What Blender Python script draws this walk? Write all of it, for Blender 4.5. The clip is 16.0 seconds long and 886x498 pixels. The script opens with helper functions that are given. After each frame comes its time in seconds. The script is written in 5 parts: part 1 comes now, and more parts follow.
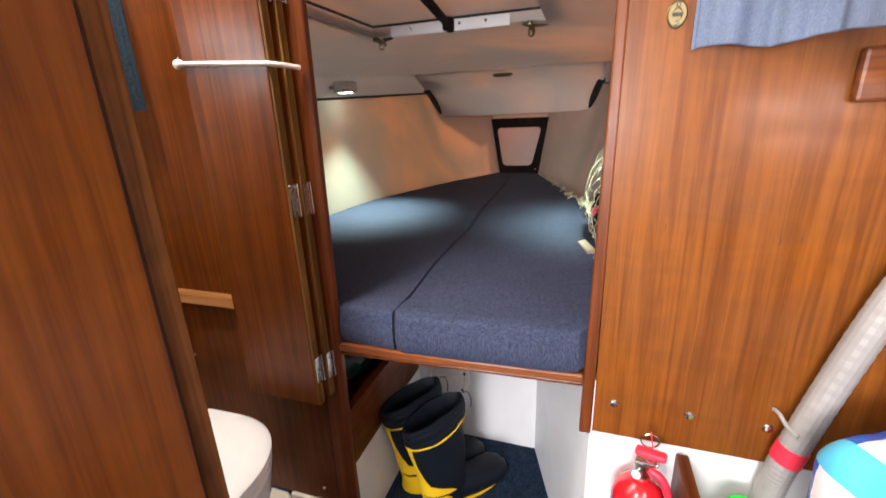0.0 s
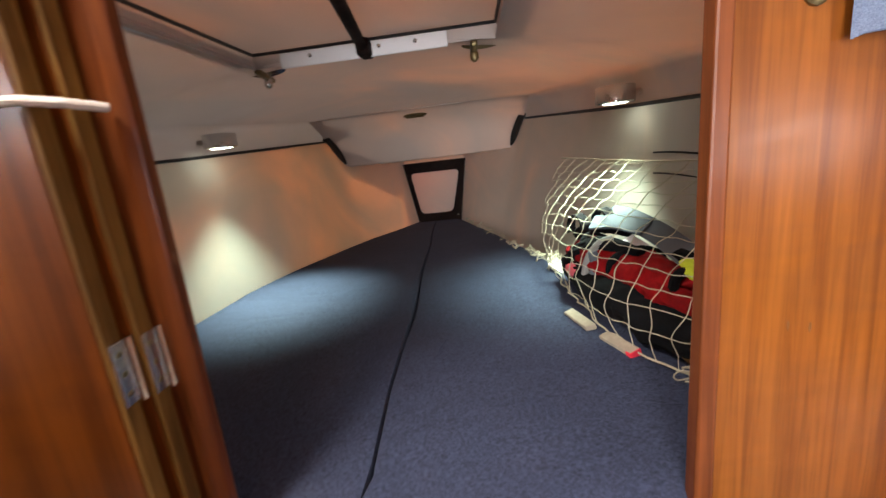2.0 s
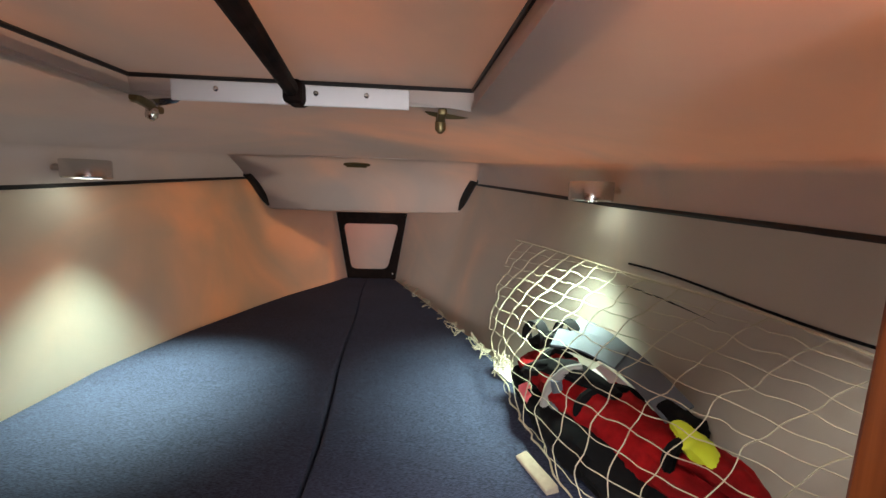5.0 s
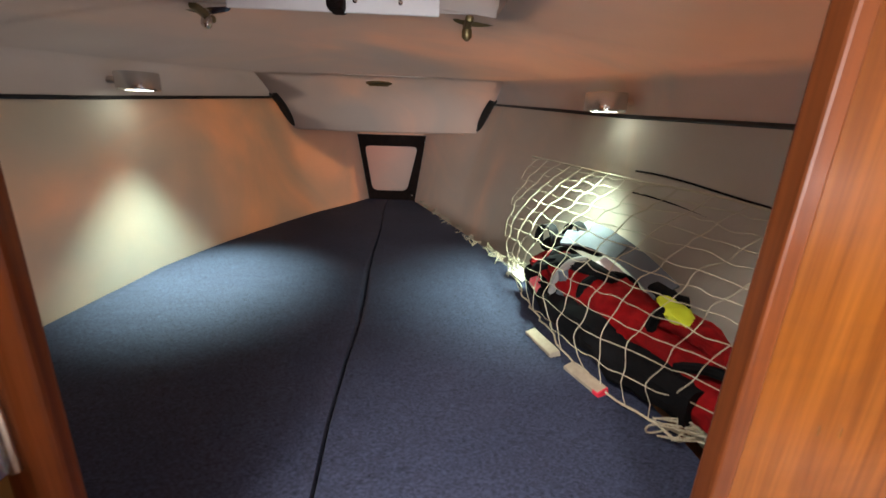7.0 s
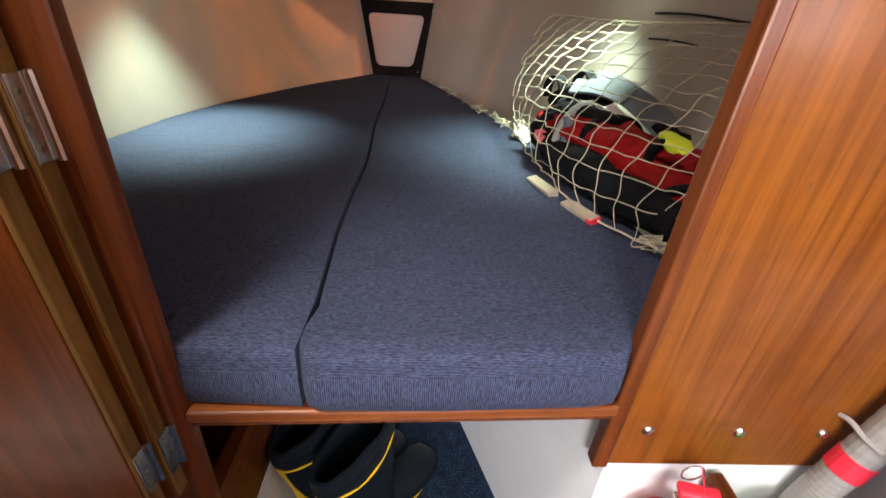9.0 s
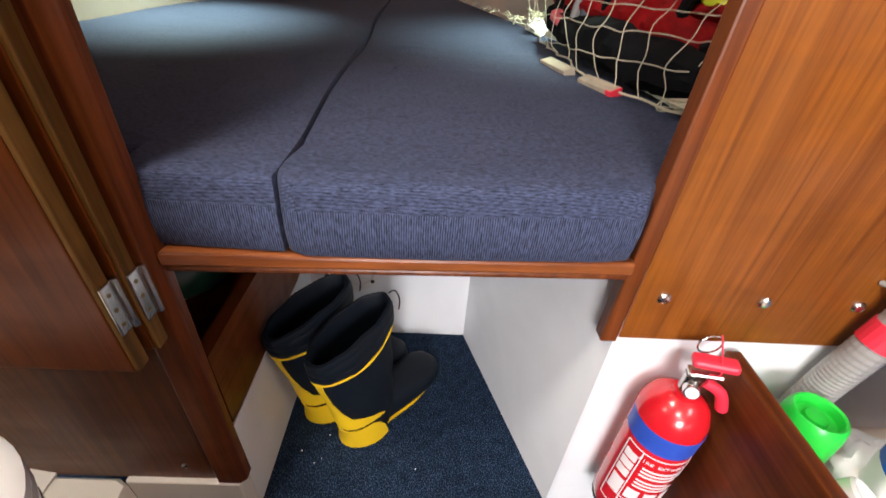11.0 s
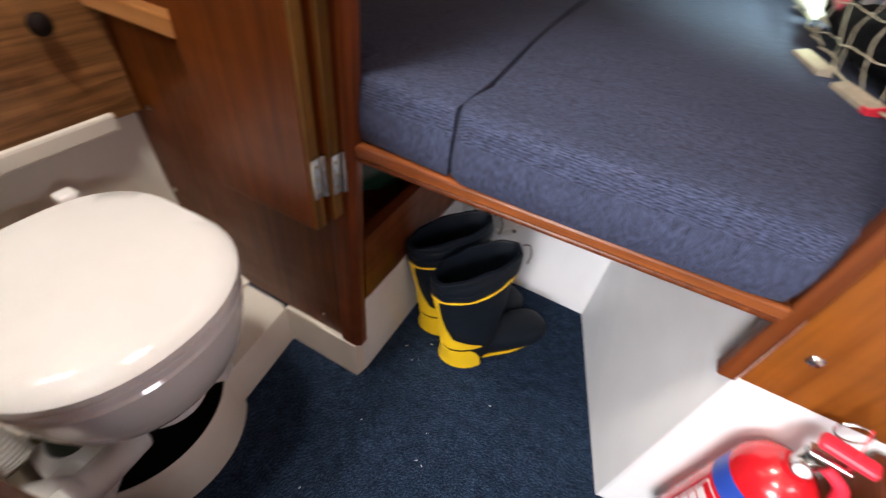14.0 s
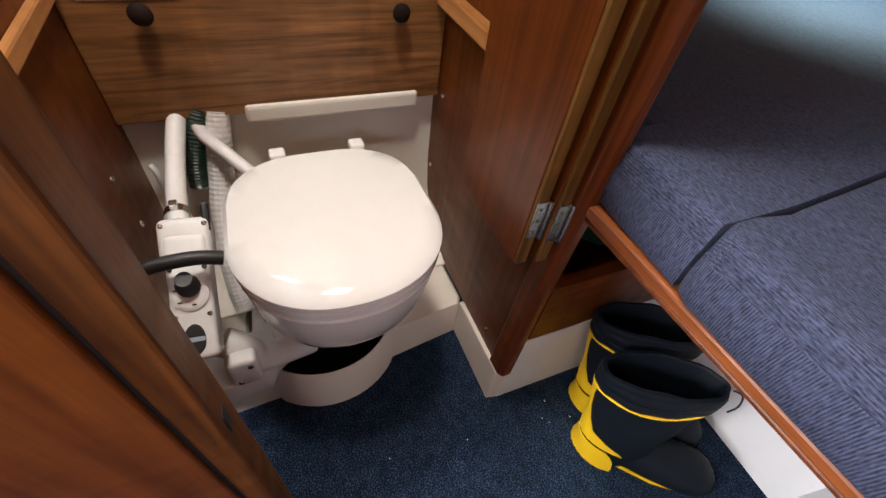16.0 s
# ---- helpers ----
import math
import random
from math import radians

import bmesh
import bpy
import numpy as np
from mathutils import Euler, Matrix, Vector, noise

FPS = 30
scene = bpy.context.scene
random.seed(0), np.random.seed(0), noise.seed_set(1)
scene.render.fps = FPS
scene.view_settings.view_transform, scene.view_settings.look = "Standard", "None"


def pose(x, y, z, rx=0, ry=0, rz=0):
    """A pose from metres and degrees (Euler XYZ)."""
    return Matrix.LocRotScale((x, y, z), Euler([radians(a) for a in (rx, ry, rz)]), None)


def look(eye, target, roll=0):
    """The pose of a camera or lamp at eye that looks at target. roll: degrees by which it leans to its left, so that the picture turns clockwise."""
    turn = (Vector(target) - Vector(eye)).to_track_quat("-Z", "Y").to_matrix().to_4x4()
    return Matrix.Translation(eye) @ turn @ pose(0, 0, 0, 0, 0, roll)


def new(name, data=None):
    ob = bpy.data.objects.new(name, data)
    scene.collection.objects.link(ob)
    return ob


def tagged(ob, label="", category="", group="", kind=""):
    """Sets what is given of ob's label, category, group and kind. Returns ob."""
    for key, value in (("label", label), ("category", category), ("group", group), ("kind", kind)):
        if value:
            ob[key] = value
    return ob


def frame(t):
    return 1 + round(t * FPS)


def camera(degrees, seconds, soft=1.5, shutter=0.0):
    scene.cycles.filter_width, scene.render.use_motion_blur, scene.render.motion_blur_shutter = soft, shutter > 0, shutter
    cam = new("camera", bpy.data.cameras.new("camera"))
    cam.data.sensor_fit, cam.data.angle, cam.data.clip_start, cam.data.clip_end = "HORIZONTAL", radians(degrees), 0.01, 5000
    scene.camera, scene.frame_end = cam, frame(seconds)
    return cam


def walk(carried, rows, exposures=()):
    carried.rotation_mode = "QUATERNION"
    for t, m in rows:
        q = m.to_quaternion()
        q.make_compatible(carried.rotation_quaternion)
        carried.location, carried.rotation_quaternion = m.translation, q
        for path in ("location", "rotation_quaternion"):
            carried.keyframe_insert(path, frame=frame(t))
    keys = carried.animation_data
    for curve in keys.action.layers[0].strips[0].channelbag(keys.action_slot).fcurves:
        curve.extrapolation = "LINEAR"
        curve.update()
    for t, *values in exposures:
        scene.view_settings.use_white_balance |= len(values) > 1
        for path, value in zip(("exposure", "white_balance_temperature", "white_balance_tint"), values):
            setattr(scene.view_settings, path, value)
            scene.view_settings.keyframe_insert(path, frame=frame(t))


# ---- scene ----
cam = camera(93.3, 16.0, shutter=0.5)
PATH = [
    (0, (0.401, 0.196, 1.101), (-0.221, 1.999, 0.498), -2.3),
    (0.5, (0.378, 0.202, 1.119), (-0.177, 2.061, 0.635), -2.4),
    (1, (0.325, 0.255, 1.121), (-0.151, 2.147, 0.682), -3.2),
    (1.5, (0.208, 0.385, 1.089), (-0.096, 2.303, 0.61), -3.6),
    (2, (0.211, 0.531, 1.126), (0.034, 2.47, 0.672), -6.6),
    (2.5, (0.205, 0.621, 1.138), (0.165, 2.548, 0.604), -8.5),
    (3, (0.185, 0.728, 1.169), (0.314, 2.686, 0.783), 0.7),
    (5.5, (0.189, 0.775, 1.214), (0.349, 2.747, 0.922), 1.8),
    (6, (0.176, 0.744, 1.199), (0.324, 2.696, 0.789), 2.1),
    (6.5, (0.161, 0.7, 1.179), (0.29, 2.625, 0.653), 2.1),
    (7, (0.161, 0.658, 1.167), (0.265, 2.564, 0.57), 1.9),
    (7.5, (0.154, 0.616, 1.133), (0.275, 2.496, 0.463), 3.0),
    (8, (0.155, 0.601, 1.094), (0.269, 2.432, 0.298), 3.5),
    (8.5, (0.161, 0.587, 1.069), (0.265, 2.381, 0.19), 3.9),
    (9, (0.165, 0.576, 1.039), (0.262, 2.315, 0.056), 3.7),
    (9.5, (0.166, 0.574, 1.033), (0.254, 2.293, 0.014), 3.6),
    (10, (0.177, 0.559, 0.973), (0.24, 2.275, -0.052), 3.6),
    (12.5, (0.19, 0.548, 0.874), (0.263, 2.014, -0.486), 4.6),
    (13, (0.193, 0.534, 0.875), (0.244, 2.0, -0.485), 5.4),
    (13.5, (0.193, 0.543, 0.905), (0.052, 2.024, -0.432), 10.7),
    (14, (0.206, 0.522, 0.917), (-0.349, 1.847, -0.474), 8.4),
    (14.5, (0.202, 0.519, 0.919), (-0.648, 1.651, -0.494), 8.4),
    (15, (0.192, 0.541, 0.923), (-0.851, 1.414, -0.544), 10.2),
    (15.5, (0.181, 0.559, 0.936), (-0.977, 1.271, -0.531), 9.6),
    (16, (0.172, 0.566, 0.94), (-1.016, 1.223, -0.529), 9.3),
]
walk(cam, [(t, look(eye, target, roll)) for t, eye, target, roll in PATH],
     [(0, 0.18), (1.5, 0.08), (3, 0.0), (6, 0.0), (8.5, 0.02), (12.5, 0.04), (14, 0.08), (16, 0.06)])

# ---- light ----
world = bpy.data.worlds.new("sky")
scene.world = world
world.use_nodes = True
wn = world.node_tree
sky = wn.nodes.new("ShaderNodeTexSky")
sky.sky_type, sky.sun_disc = "NISHITA", False
sky.sun_elevation, sky.sun_rotation = radians(42), radians(305)
wn.links.new(sky.outputs[0], wn.nodes["Background"].inputs[0])
wn.nodes["Background"].inputs[1].default_value = 0.12


def lamp(name, kind, m, energy, color, **kw):
    data = bpy.data.lights.new(name, kind)
    data.energy, data.color = energy, color
    for key, value in kw.items():
        if key == "size":
            data.size = value
        elif key == "size_y":
            data.shape, data.size_y = "RECTANGLE", value
        elif key == "spot":
            data.spot_size = radians(value)
        elif key == "blend":
            data.spot_blend = value
        elif key == "soft":
            data.shadow_soft_size = value
        elif key == "angle":
            data.angle = radians(value)
    ob = new(name, data)
    ob.matrix_world = m
    return ob


lamp("sun", "SUN", look((-1.0, 0.7, 5.0), (0, 0, 3.9)), 3.7, (1.0, 0.95, 0.88), angle=0.5)
# daylight through the companionway, the starboard window and the port window
lamp("companionway_daylight", "AREA", look((0.16, -1.66, 1.12), (0.2, 0.9, 0.65)), 84, (0.97, 0.95, 0.98), size=0.8, size_y=0.8)
lamp("saloon_hatch_daylight", "AREA", look((-0.02, -0.42, 1.79), (0.22, 0.75, 0.4)), 38, (1.0, 0.97, 0.95), size=0.42, size_y=0.42)
lamp("starboard_window_daylight", "AREA", look((0.90, 0.30, 1.08), (-0.2, 0.85, 0.70)), 2.6, (0.90, 0.92, 1.0), size=0.28, size_y=0.12)
lamp("port_window_daylight", "AREA", look((-0.635, 0.40, 1.30), (0.1, 1.0, 0.72)), 2.5, (0.93, 0.95, 1.0), size=0.13, size_y=0.12)
# added lamp over the toilet to brighten it and the cushion; no skylight known
lamp("head_fill_lamp", "AREA", look((-0.24, 0.60, 1.80), (-0.12, 0.84, 0.6)), 14.5, (1.0, 0.94, 0.86), size=0.16, size_y=0.16)

# ---- materials ----
MATS = {}


def node_mat(name):
    m = bpy.data.materials.new(name)
    m.use_nodes = True
    return m, m.node_tree.nodes, m.node_tree.links, m.node_tree.nodes["Principled BSDF"]


def ramp(nodes, links, src, stops):
    r = nodes.new("ShaderNodeValToRGB")
    while len(r.color_ramp.elements) < len(stops):
        r.color_ramp.elements.new(0.5)
    for e, (p, c) in zip(r.color_ramp.elements, stops):
        e.position, e.color = p, (*c, 1)
    links.new(src, r.inputs[0])
    return r


def noise_tex(nodes, links, scale, stretch=(1, 1, 1), detail=4.0, turn=(0, 0, 0), distortion=0.0):
    co = nodes.new("ShaderNodeTexCoord")
    mp = nodes.new("ShaderNodeMapping")
    mp.inputs["Scale"].default_value = stretch
    mp.inputs["Rotation"].default_value = [radians(a) for a in turn]
    links.new(co.outputs["Object"], mp.inputs[0])
    n = nodes.new("ShaderNodeTexNoise")
    n.inputs["Scale"].default_value, n.inputs["Detail"].default_value = scale, detail
    n.inputs["Distortion"].default_value = distortion
    links.new(mp.outputs[0], n.inputs[0])
    return n


def mix(nodes, links, a, b, fac, mode="MULTIPLY"):
    m = nodes.new("ShaderNodeMix")
    m.data_type, m.blend_type = "RGBA", mode
    m.inputs[0].default_value = fac
    links.new(a, m.inputs[6])
    links.new(b, m.inputs[7])
    return m.outputs[2]


def bump(nodes, links, bsdf, src, strength, distance=0.002):
    b = nodes.new("ShaderNodeBump")
    b.inputs["Strength"].default_value, b.inputs["Distance"].default_value = strength, distance
    links.new(src, b.inputs["Height"])
    links.new(b.outputs[0], bsdf.inputs["Normal"])


def plain(name, color, rough=0.5, metal=0.0, vary=0.12, scale=30.0, bumps=0.05, coat=0.0):
    """One-colour stuff with faint mottling at two scales."""
    m, nodes, links, bsdf = node_mat(name)
    big = noise_tex(nodes, links, scale * 0.15, detail=3)
    fine = noise_tex(nodes, links, scale, detail=6)
    lo, hi = [c * (1 - vary) for c in color], [min(1, c * (1 + vary)) for c in color]
    a = ramp(nodes, links, big.outputs[0], [(0.3, lo), (0.7, hi)])
    b = ramp(nodes, links, fine.outputs[0], [(0.3, [1 - vary] * 3), (0.7, [1, 1, 1])])
    links.new(mix(nodes, links, a.outputs[0], b.outputs[0], 0.8), bsdf.inputs["Base Color"])
    bsdf.inputs["Roughness"].default_value, bsdf.inputs["Metallic"].default_value = rough, metal
    bsdf.inputs["Coat Weight"].default_value = coat
    if bumps:
        bump(nodes, links, bsdf, fine.outputs[0], bumps)
    MATS[name] = m
    return m


def wood(name, dark, light, stretch, rough=0.36, coat=0.04, contrast=1.0):
    """Varnished timber, grain along the axis with the small stretch: broad figure, streaks, pores and a faint cross ripple."""
    m, nodes, links, bsdf = node_mat(name)
    broad = noise_tex(nodes, links, 1.0, [s * 0.12 for s in stretch], detail=4, distortion=1.4)
    grain = noise_tex(nodes, links, 1.0, stretch, detail=9, distortion=0.9)
    pores = noise_tex(nodes, links, 1.0, [s * 4 for s in stretch], detail=4)
    ripple = noise_tex(nodes, links, 1.0, [7 if s > 10 else 16 for s in stretch], detail=3, distortion=0.8)
    mid = [(a + b) / 2 for a, b in zip(dark, light)]
    deep = [c * 0.75 for c in dark]
    a = ramp(nodes, links, grain.outputs[0], [(0.22, deep), (0.36, dark), (0.52, mid), (0.74, light)])
    b = ramp(nodes, links, broad.outputs[0], [(0.30, [1 - 0.34 * contrast, 1 - 0.40 * contrast, 1 - 0.45 * contrast]), (0.68, [1, 1, 1])])
    c = ramp(nodes, links, pores.outputs[0], [(0.34, [1 - 0.26 * contrast] * 3), (0.54, [1, 1, 1])])
    d = ramp(nodes, links, ripple.outputs[0], [(0.35, [1 - 0.22 * contrast] * 3), (0.65, [1, 1, 1])])
    col = mix(nodes, links, mix(nodes, links, a.outputs[0], b.outputs[0], 1.0), c.outputs[0], 0.8)
    links.new(mix(nodes, links, col, d.outputs[0], 1.0), bsdf.inputs["Base Color"])
    gloss = ramp(nodes, links, ripple.outputs[0], [(0.3, [rough + 0.10] * 3), (0.7, [max(0.1, rough - 0.08)] * 3)])
    links.new(gloss.outputs[0], bsdf.inputs["Roughness"])
    bsdf.inputs["Specular IOR Level"].default_value = 0.24
    bsdf.inputs["Coat Weight"].default_value, bsdf.inputs["Coat Roughness"].default_value = coat, 0.2
    bump(nodes, links, bsdf, pores.outputs[0], 0.10, 0.001)
    MATS[name] = m
    return m


def gelcoat(name, color, glow=None, amount=0.0, thick=(0.4, 0.35, 0.3), glow_lean=(0, 0, 0)):
    """Painted glass-fibre; glow: the colour that daylight takes through the thin laminate, its patches painted by noise
    and position.
    """
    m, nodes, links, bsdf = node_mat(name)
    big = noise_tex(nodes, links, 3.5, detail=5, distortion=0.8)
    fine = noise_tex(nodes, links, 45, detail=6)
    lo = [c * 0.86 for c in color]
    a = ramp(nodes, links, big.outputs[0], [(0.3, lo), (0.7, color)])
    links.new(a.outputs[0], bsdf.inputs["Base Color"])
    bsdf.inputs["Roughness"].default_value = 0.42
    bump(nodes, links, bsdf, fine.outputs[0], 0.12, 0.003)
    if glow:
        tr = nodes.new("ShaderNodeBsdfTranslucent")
        glow_patch = noise_tex(nodes, links, 2.6, detail=6, distortion=0.9)
        # position shifts the patches: the orange glow is painted stronger towards one end
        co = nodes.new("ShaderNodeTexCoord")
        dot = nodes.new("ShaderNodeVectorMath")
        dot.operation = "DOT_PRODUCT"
        dot.inputs[1].default_value = (glow_lean[0], glow_lean[1], 0)
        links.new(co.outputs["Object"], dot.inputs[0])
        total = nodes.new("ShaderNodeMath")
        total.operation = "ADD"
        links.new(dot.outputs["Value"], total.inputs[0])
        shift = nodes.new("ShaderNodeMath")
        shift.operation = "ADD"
        shift.inputs[1].default_value = glow_lean[2]
        links.new(glow_patch.outputs[0], shift.inputs[0])
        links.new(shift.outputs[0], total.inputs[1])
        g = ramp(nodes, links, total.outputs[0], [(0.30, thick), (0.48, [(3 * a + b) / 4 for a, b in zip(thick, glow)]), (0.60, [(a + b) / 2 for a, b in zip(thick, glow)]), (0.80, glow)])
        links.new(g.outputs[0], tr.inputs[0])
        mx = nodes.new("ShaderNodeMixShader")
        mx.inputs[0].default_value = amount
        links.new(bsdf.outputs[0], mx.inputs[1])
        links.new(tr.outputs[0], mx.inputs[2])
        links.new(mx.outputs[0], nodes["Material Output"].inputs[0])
    MATS[name] = m
    return m


def cloth(name, dark, light, along=(900, 900, 60), thin=0.0, ribs=""):
    """Upholstery: fine ribs or a plain weave, slubs and worn patches."""
    m, nodes, links, bsdf = node_mat(name)
    fine = noise_tex(nodes, links, 1.0, along, detail=3)
    slub = noise_tex(nodes, links, 1.0, [a * 0.3 for a in along], detail=4)
    worn = noise_tex(nodes, links, 5.0, detail=4)
    height = fine.outputs[0]
    if ribs:
        wave = nodes.new("ShaderNodeTexWave")
        wave.bands_direction = ribs
        wave.inputs["Scale"].default_value, wave.inputs["Distortion"].default_value = 125.0, 1.2
        wave.inputs["Detail"].default_value, wave.inputs["Detail Scale"].default_value = 2.0, 0.35
        co, mp = nodes.new("ShaderNodeTexCoord"), nodes.new("ShaderNodeMapping")
        mp.inputs["Rotation"].default_value = (radians(-32 if ribs == "Y" else 0), 0, 0)
        links.new(co.outputs["Object"], mp.inputs[0])
        links.new(mp.outputs[0], wave.inputs[0])
        both = nodes.new("ShaderNodeMath")
        both.operation = "MULTIPLY_ADD"
        both.inputs[1].default_value = 0.12 if ribs == "Y" else 0.26
        links.new(wave.outputs["Fac"], both.inputs[0])
        half = nodes.new("ShaderNodeMath")
        half.operation = "MULTIPLY"
        half.inputs[1].default_value = 0.88 if ribs == "Y" else 0.74
        links.new(fine.outputs[0], half.inputs[0])
        links.new(half.outputs[0], both.inputs[2])
        height = both.outputs[0]
    a = ramp(nodes, links, height, [(0.32, dark), (0.68, light)])
    b = ramp(nodes, links, slub.outputs[0], [(0.3, (0.84, 0.84, 0.86)), (0.65, (1, 1, 1))])
    c = ramp(nodes, links, worn.outputs[0], [(0.3, (0.8, 0.8, 0.82)), (0.7, (1, 1, 1))])
    col = mix(nodes, links, mix(nodes, links, a.outputs[0], b.outputs[0], 0.9), c.outputs[0], 1.0)
    links.new(col, bsdf.inputs["Base Color"])
    bsdf.inputs["Roughness"].default_value = 0.9
    bsdf.inputs["Sheen Weight"].default_value = 0.02
    bsdf.inputs["Specular IOR Level"].default_value = 0.2
    crease = noise_tex(nodes, links, 1.0, (5, 13, 5), detail=3, distortion=1.2)
    add = nodes.new("ShaderNodeMath")
    add.operation = "MULTIPLY_ADD"
    add.inputs[1].default_value = 10.0
    links.new(crease.outputs[0], add.inputs[0])
    links.new(height, add.inputs[2])
    bump(nodes, links, bsdf, add.outputs[0], 0.22, 0.001)
    if thin:
        tr = nodes.new("ShaderNodeBsdfTranslucent")
        links.new(col, tr.inputs[0])
        mx = nodes.new("ShaderNodeMixShader")
        mx.inputs[0].default_value = thin
        links.new(bsdf.outputs[0], mx.inputs[1])
        links.new(tr.outputs[0], mx.inputs[2])
        links.new(mx.outputs[0], nodes["Material Output"].inputs[0])
    MATS[name] = m
    return m


def carpet_mat(name):
    m, nodes, links, bsdf = node_mat(name)
    tuft = noise_tex(nodes, links, 330, detail=4)
    mid = noise_tex(nodes, links, 40, detail=4)
    big = noise_tex(nodes, links, 6, detail=3)
    a = ramp(nodes, links, tuft.outputs[0], [(0.3, (0.004, 0.008, 0.018)), (0.5, (0.012, 0.027, 0.058)), (0.68, (0.09, 0.14, 0.22))])
    b = ramp(nodes, links, mid.outputs[0], [(0.3, (0.5, 0.5, 0.5)), (0.7, (1, 1, 1))])
    c = ramp(nodes, links, big.outputs[0], [(0.3, (0.75, 0.75, 0.75)), (0.7, (1, 1, 1))])
    links.new(mix(nodes, links, mix(nodes, links, a.outputs[0], b.outputs[0], 1), c.outputs[0], 1), bsdf.inputs["Base Color"])
    bsdf.inputs["Roughness"].default_value = 1.0
    bsdf.inputs["Specular IOR Level"].default_value = 0.1
    bump(nodes, links, bsdf, tuft.outputs[0], 0.9, 0.004)
    MATS[name] = m
    return m


TEAK = wood("teak_panel", (0.165, 0.046, 0.006), (0.275, 0.088, 0.012), (60, 60, 2.4), contrast=0.62)
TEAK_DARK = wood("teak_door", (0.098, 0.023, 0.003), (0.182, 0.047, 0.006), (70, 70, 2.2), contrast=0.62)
TEAK_TRIM = wood("teak_trim", (0.10, 0.024, 0.006), (0.22, 0.062, 0.016), (60, 60, 2.2), contrast=0.6)
TEAK_ACROSS = wood("teak_across", (0.15, 0.04, 0.011), (0.38, 0.12, 0.034), (2.0, 40, 40))
TEAK_FORE = wood("teak_fore_and_aft", (0.10, 0.024, 0.006), (0.21, 0.058, 0.015), (40, 1.6, 40))
EDGE = wood("ply_edge", (0.12, 0.056, 0.010), (0.29, 0.150, 0.032), (60, 60, 2.5), contrast=0.7, rough=0.6, coat=0.0)
WORN = wood("worn_edge", (0.11, 0.038, 0.007), (0.25, 0.098, 0.020), (60, 60, 2.5), contrast=0.9, rough=0.6, coat=0.0)
BACKREST = wood("brown_back_panel", (0.17, 0.075, 0.024), (0.40, 0.19, 0.07), (60, 3.5, 60), rough=0.4, coat=0.15)
RAIL = wood("light_rail", (0.36, 0.15, 0.045), (0.55, 0.26, 0.09), (2, 40, 40), contrast=0.5)
BLACKWOOD = wood("dark_brown_frame", (0.008, 0.004, 0.003), (0.024, 0.010, 0.007), (60, 8, 60), rough=0.75, coat=0.0)
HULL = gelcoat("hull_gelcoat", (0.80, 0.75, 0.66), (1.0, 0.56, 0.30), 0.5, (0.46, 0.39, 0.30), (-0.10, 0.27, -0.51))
# hull cream made darker and pinker: the recess's dim warm light in its colour
RECESS = gelcoat("bow_recess_glow", (0.66, 0.42, 0.34), (1.0, 0.45, 0.28), 0.5, (0.6, 0.35, 0.26))
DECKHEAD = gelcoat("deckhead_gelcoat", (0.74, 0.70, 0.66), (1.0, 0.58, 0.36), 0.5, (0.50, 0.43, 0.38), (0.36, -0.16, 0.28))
WHITE = gelcoat("white_paint", (0.80, 0.81, 0.82))
CREAM = gelcoat("cream_moulding", (0.78, 0.72, 0.62))
CUSHION = cloth("blue_grey_cushion", (0.014, 0.018, 0.032), (0.074, 0.089, 0.158), (160, 700, 700), ribs="Y")
CUSHION_FRONT = cloth("blue_grey_boxing", (0.014, 0.018, 0.032), (0.074, 0.089, 0.158), (700, 300, 120), ribs="X")
CARPET = carpet_mat("navy_carpet")
CURTAIN_BLUE = cloth("blue_curtain", (0.24, 0.30, 0.42), (0.42, 0.50, 0.66), (900, 900, 900), 0.55)
CURTAIN_DARK = cloth("dark_curtain", (0.006, 0.012, 0.02), (0.02, 0.035, 0.05), (300, 300, 300))
STEEL = plain("stainless", (0.62, 0.62, 0.60), 0.22, 1.0, vary=0.08)
BRASS = plain("brass", (0.20, 0.155, 0.075), 0.45, 0.9)
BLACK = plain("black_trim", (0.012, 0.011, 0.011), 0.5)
RUBBER = plain("navy_rubber", (0.006, 0.009, 0.014), 0.55, bumps=0.1)
YELLOW = plain("yellow_rubber", (0.80, 0.52, 0.012), 0.45, vary=0.06)
CERAMIC = plain("white_ceramic", (0.80, 0.785, 0.75), 0.10, vary=0.03, bumps=0.0, coat=0.6)
PLASTIC = plain("white_plastic", (0.74, 0.72, 0.69), 0.38, vary=0.05)
RED = plain("red_enamel", (0.62, 0.012, 0.02), 0.25, vary=0.06, bumps=0.0, coat=0.5)
REDPL = plain("red_plastic", (0.75, 0.03, 0.06), 0.4, vary=0.05)
BLUE = plain("blue_print", (0.03, 0.08, 0.45), 0.4, vary=0.05)
PAPER = plain("white_print", (0.82, 0.74, 0.74), 0.5, vary=0.03)
GREEN = plain("green_plastic", (0.02, 0.55, 0.05), 0.3, vary=0.05)
GREENDARK = plain("green_hose", (0.008, 0.03, 0.018), 0.35)
HOSE = plain("grey_hose", (0.30, 0.285, 0.27), 0.45)
NET = plain("cream_net", (0.56, 0.51, 0.37), 0.8)
BATTEN = plain("worn_batten", (0.42, 0.35, 0.26), 0.8, vary=0.25, scale=80)
CORD = plain("white_cord", (0.66, 0.60, 0.52), 0.7)
GREYPLASTIC = plain("grey_web", (0.13, 0.15, 0.175), 0.6)
REDCLOTH = plain("red_cloth", (0.30, 0.006, 0.008), 0.8, vary=0.4, scale=60, bumps=0.4)
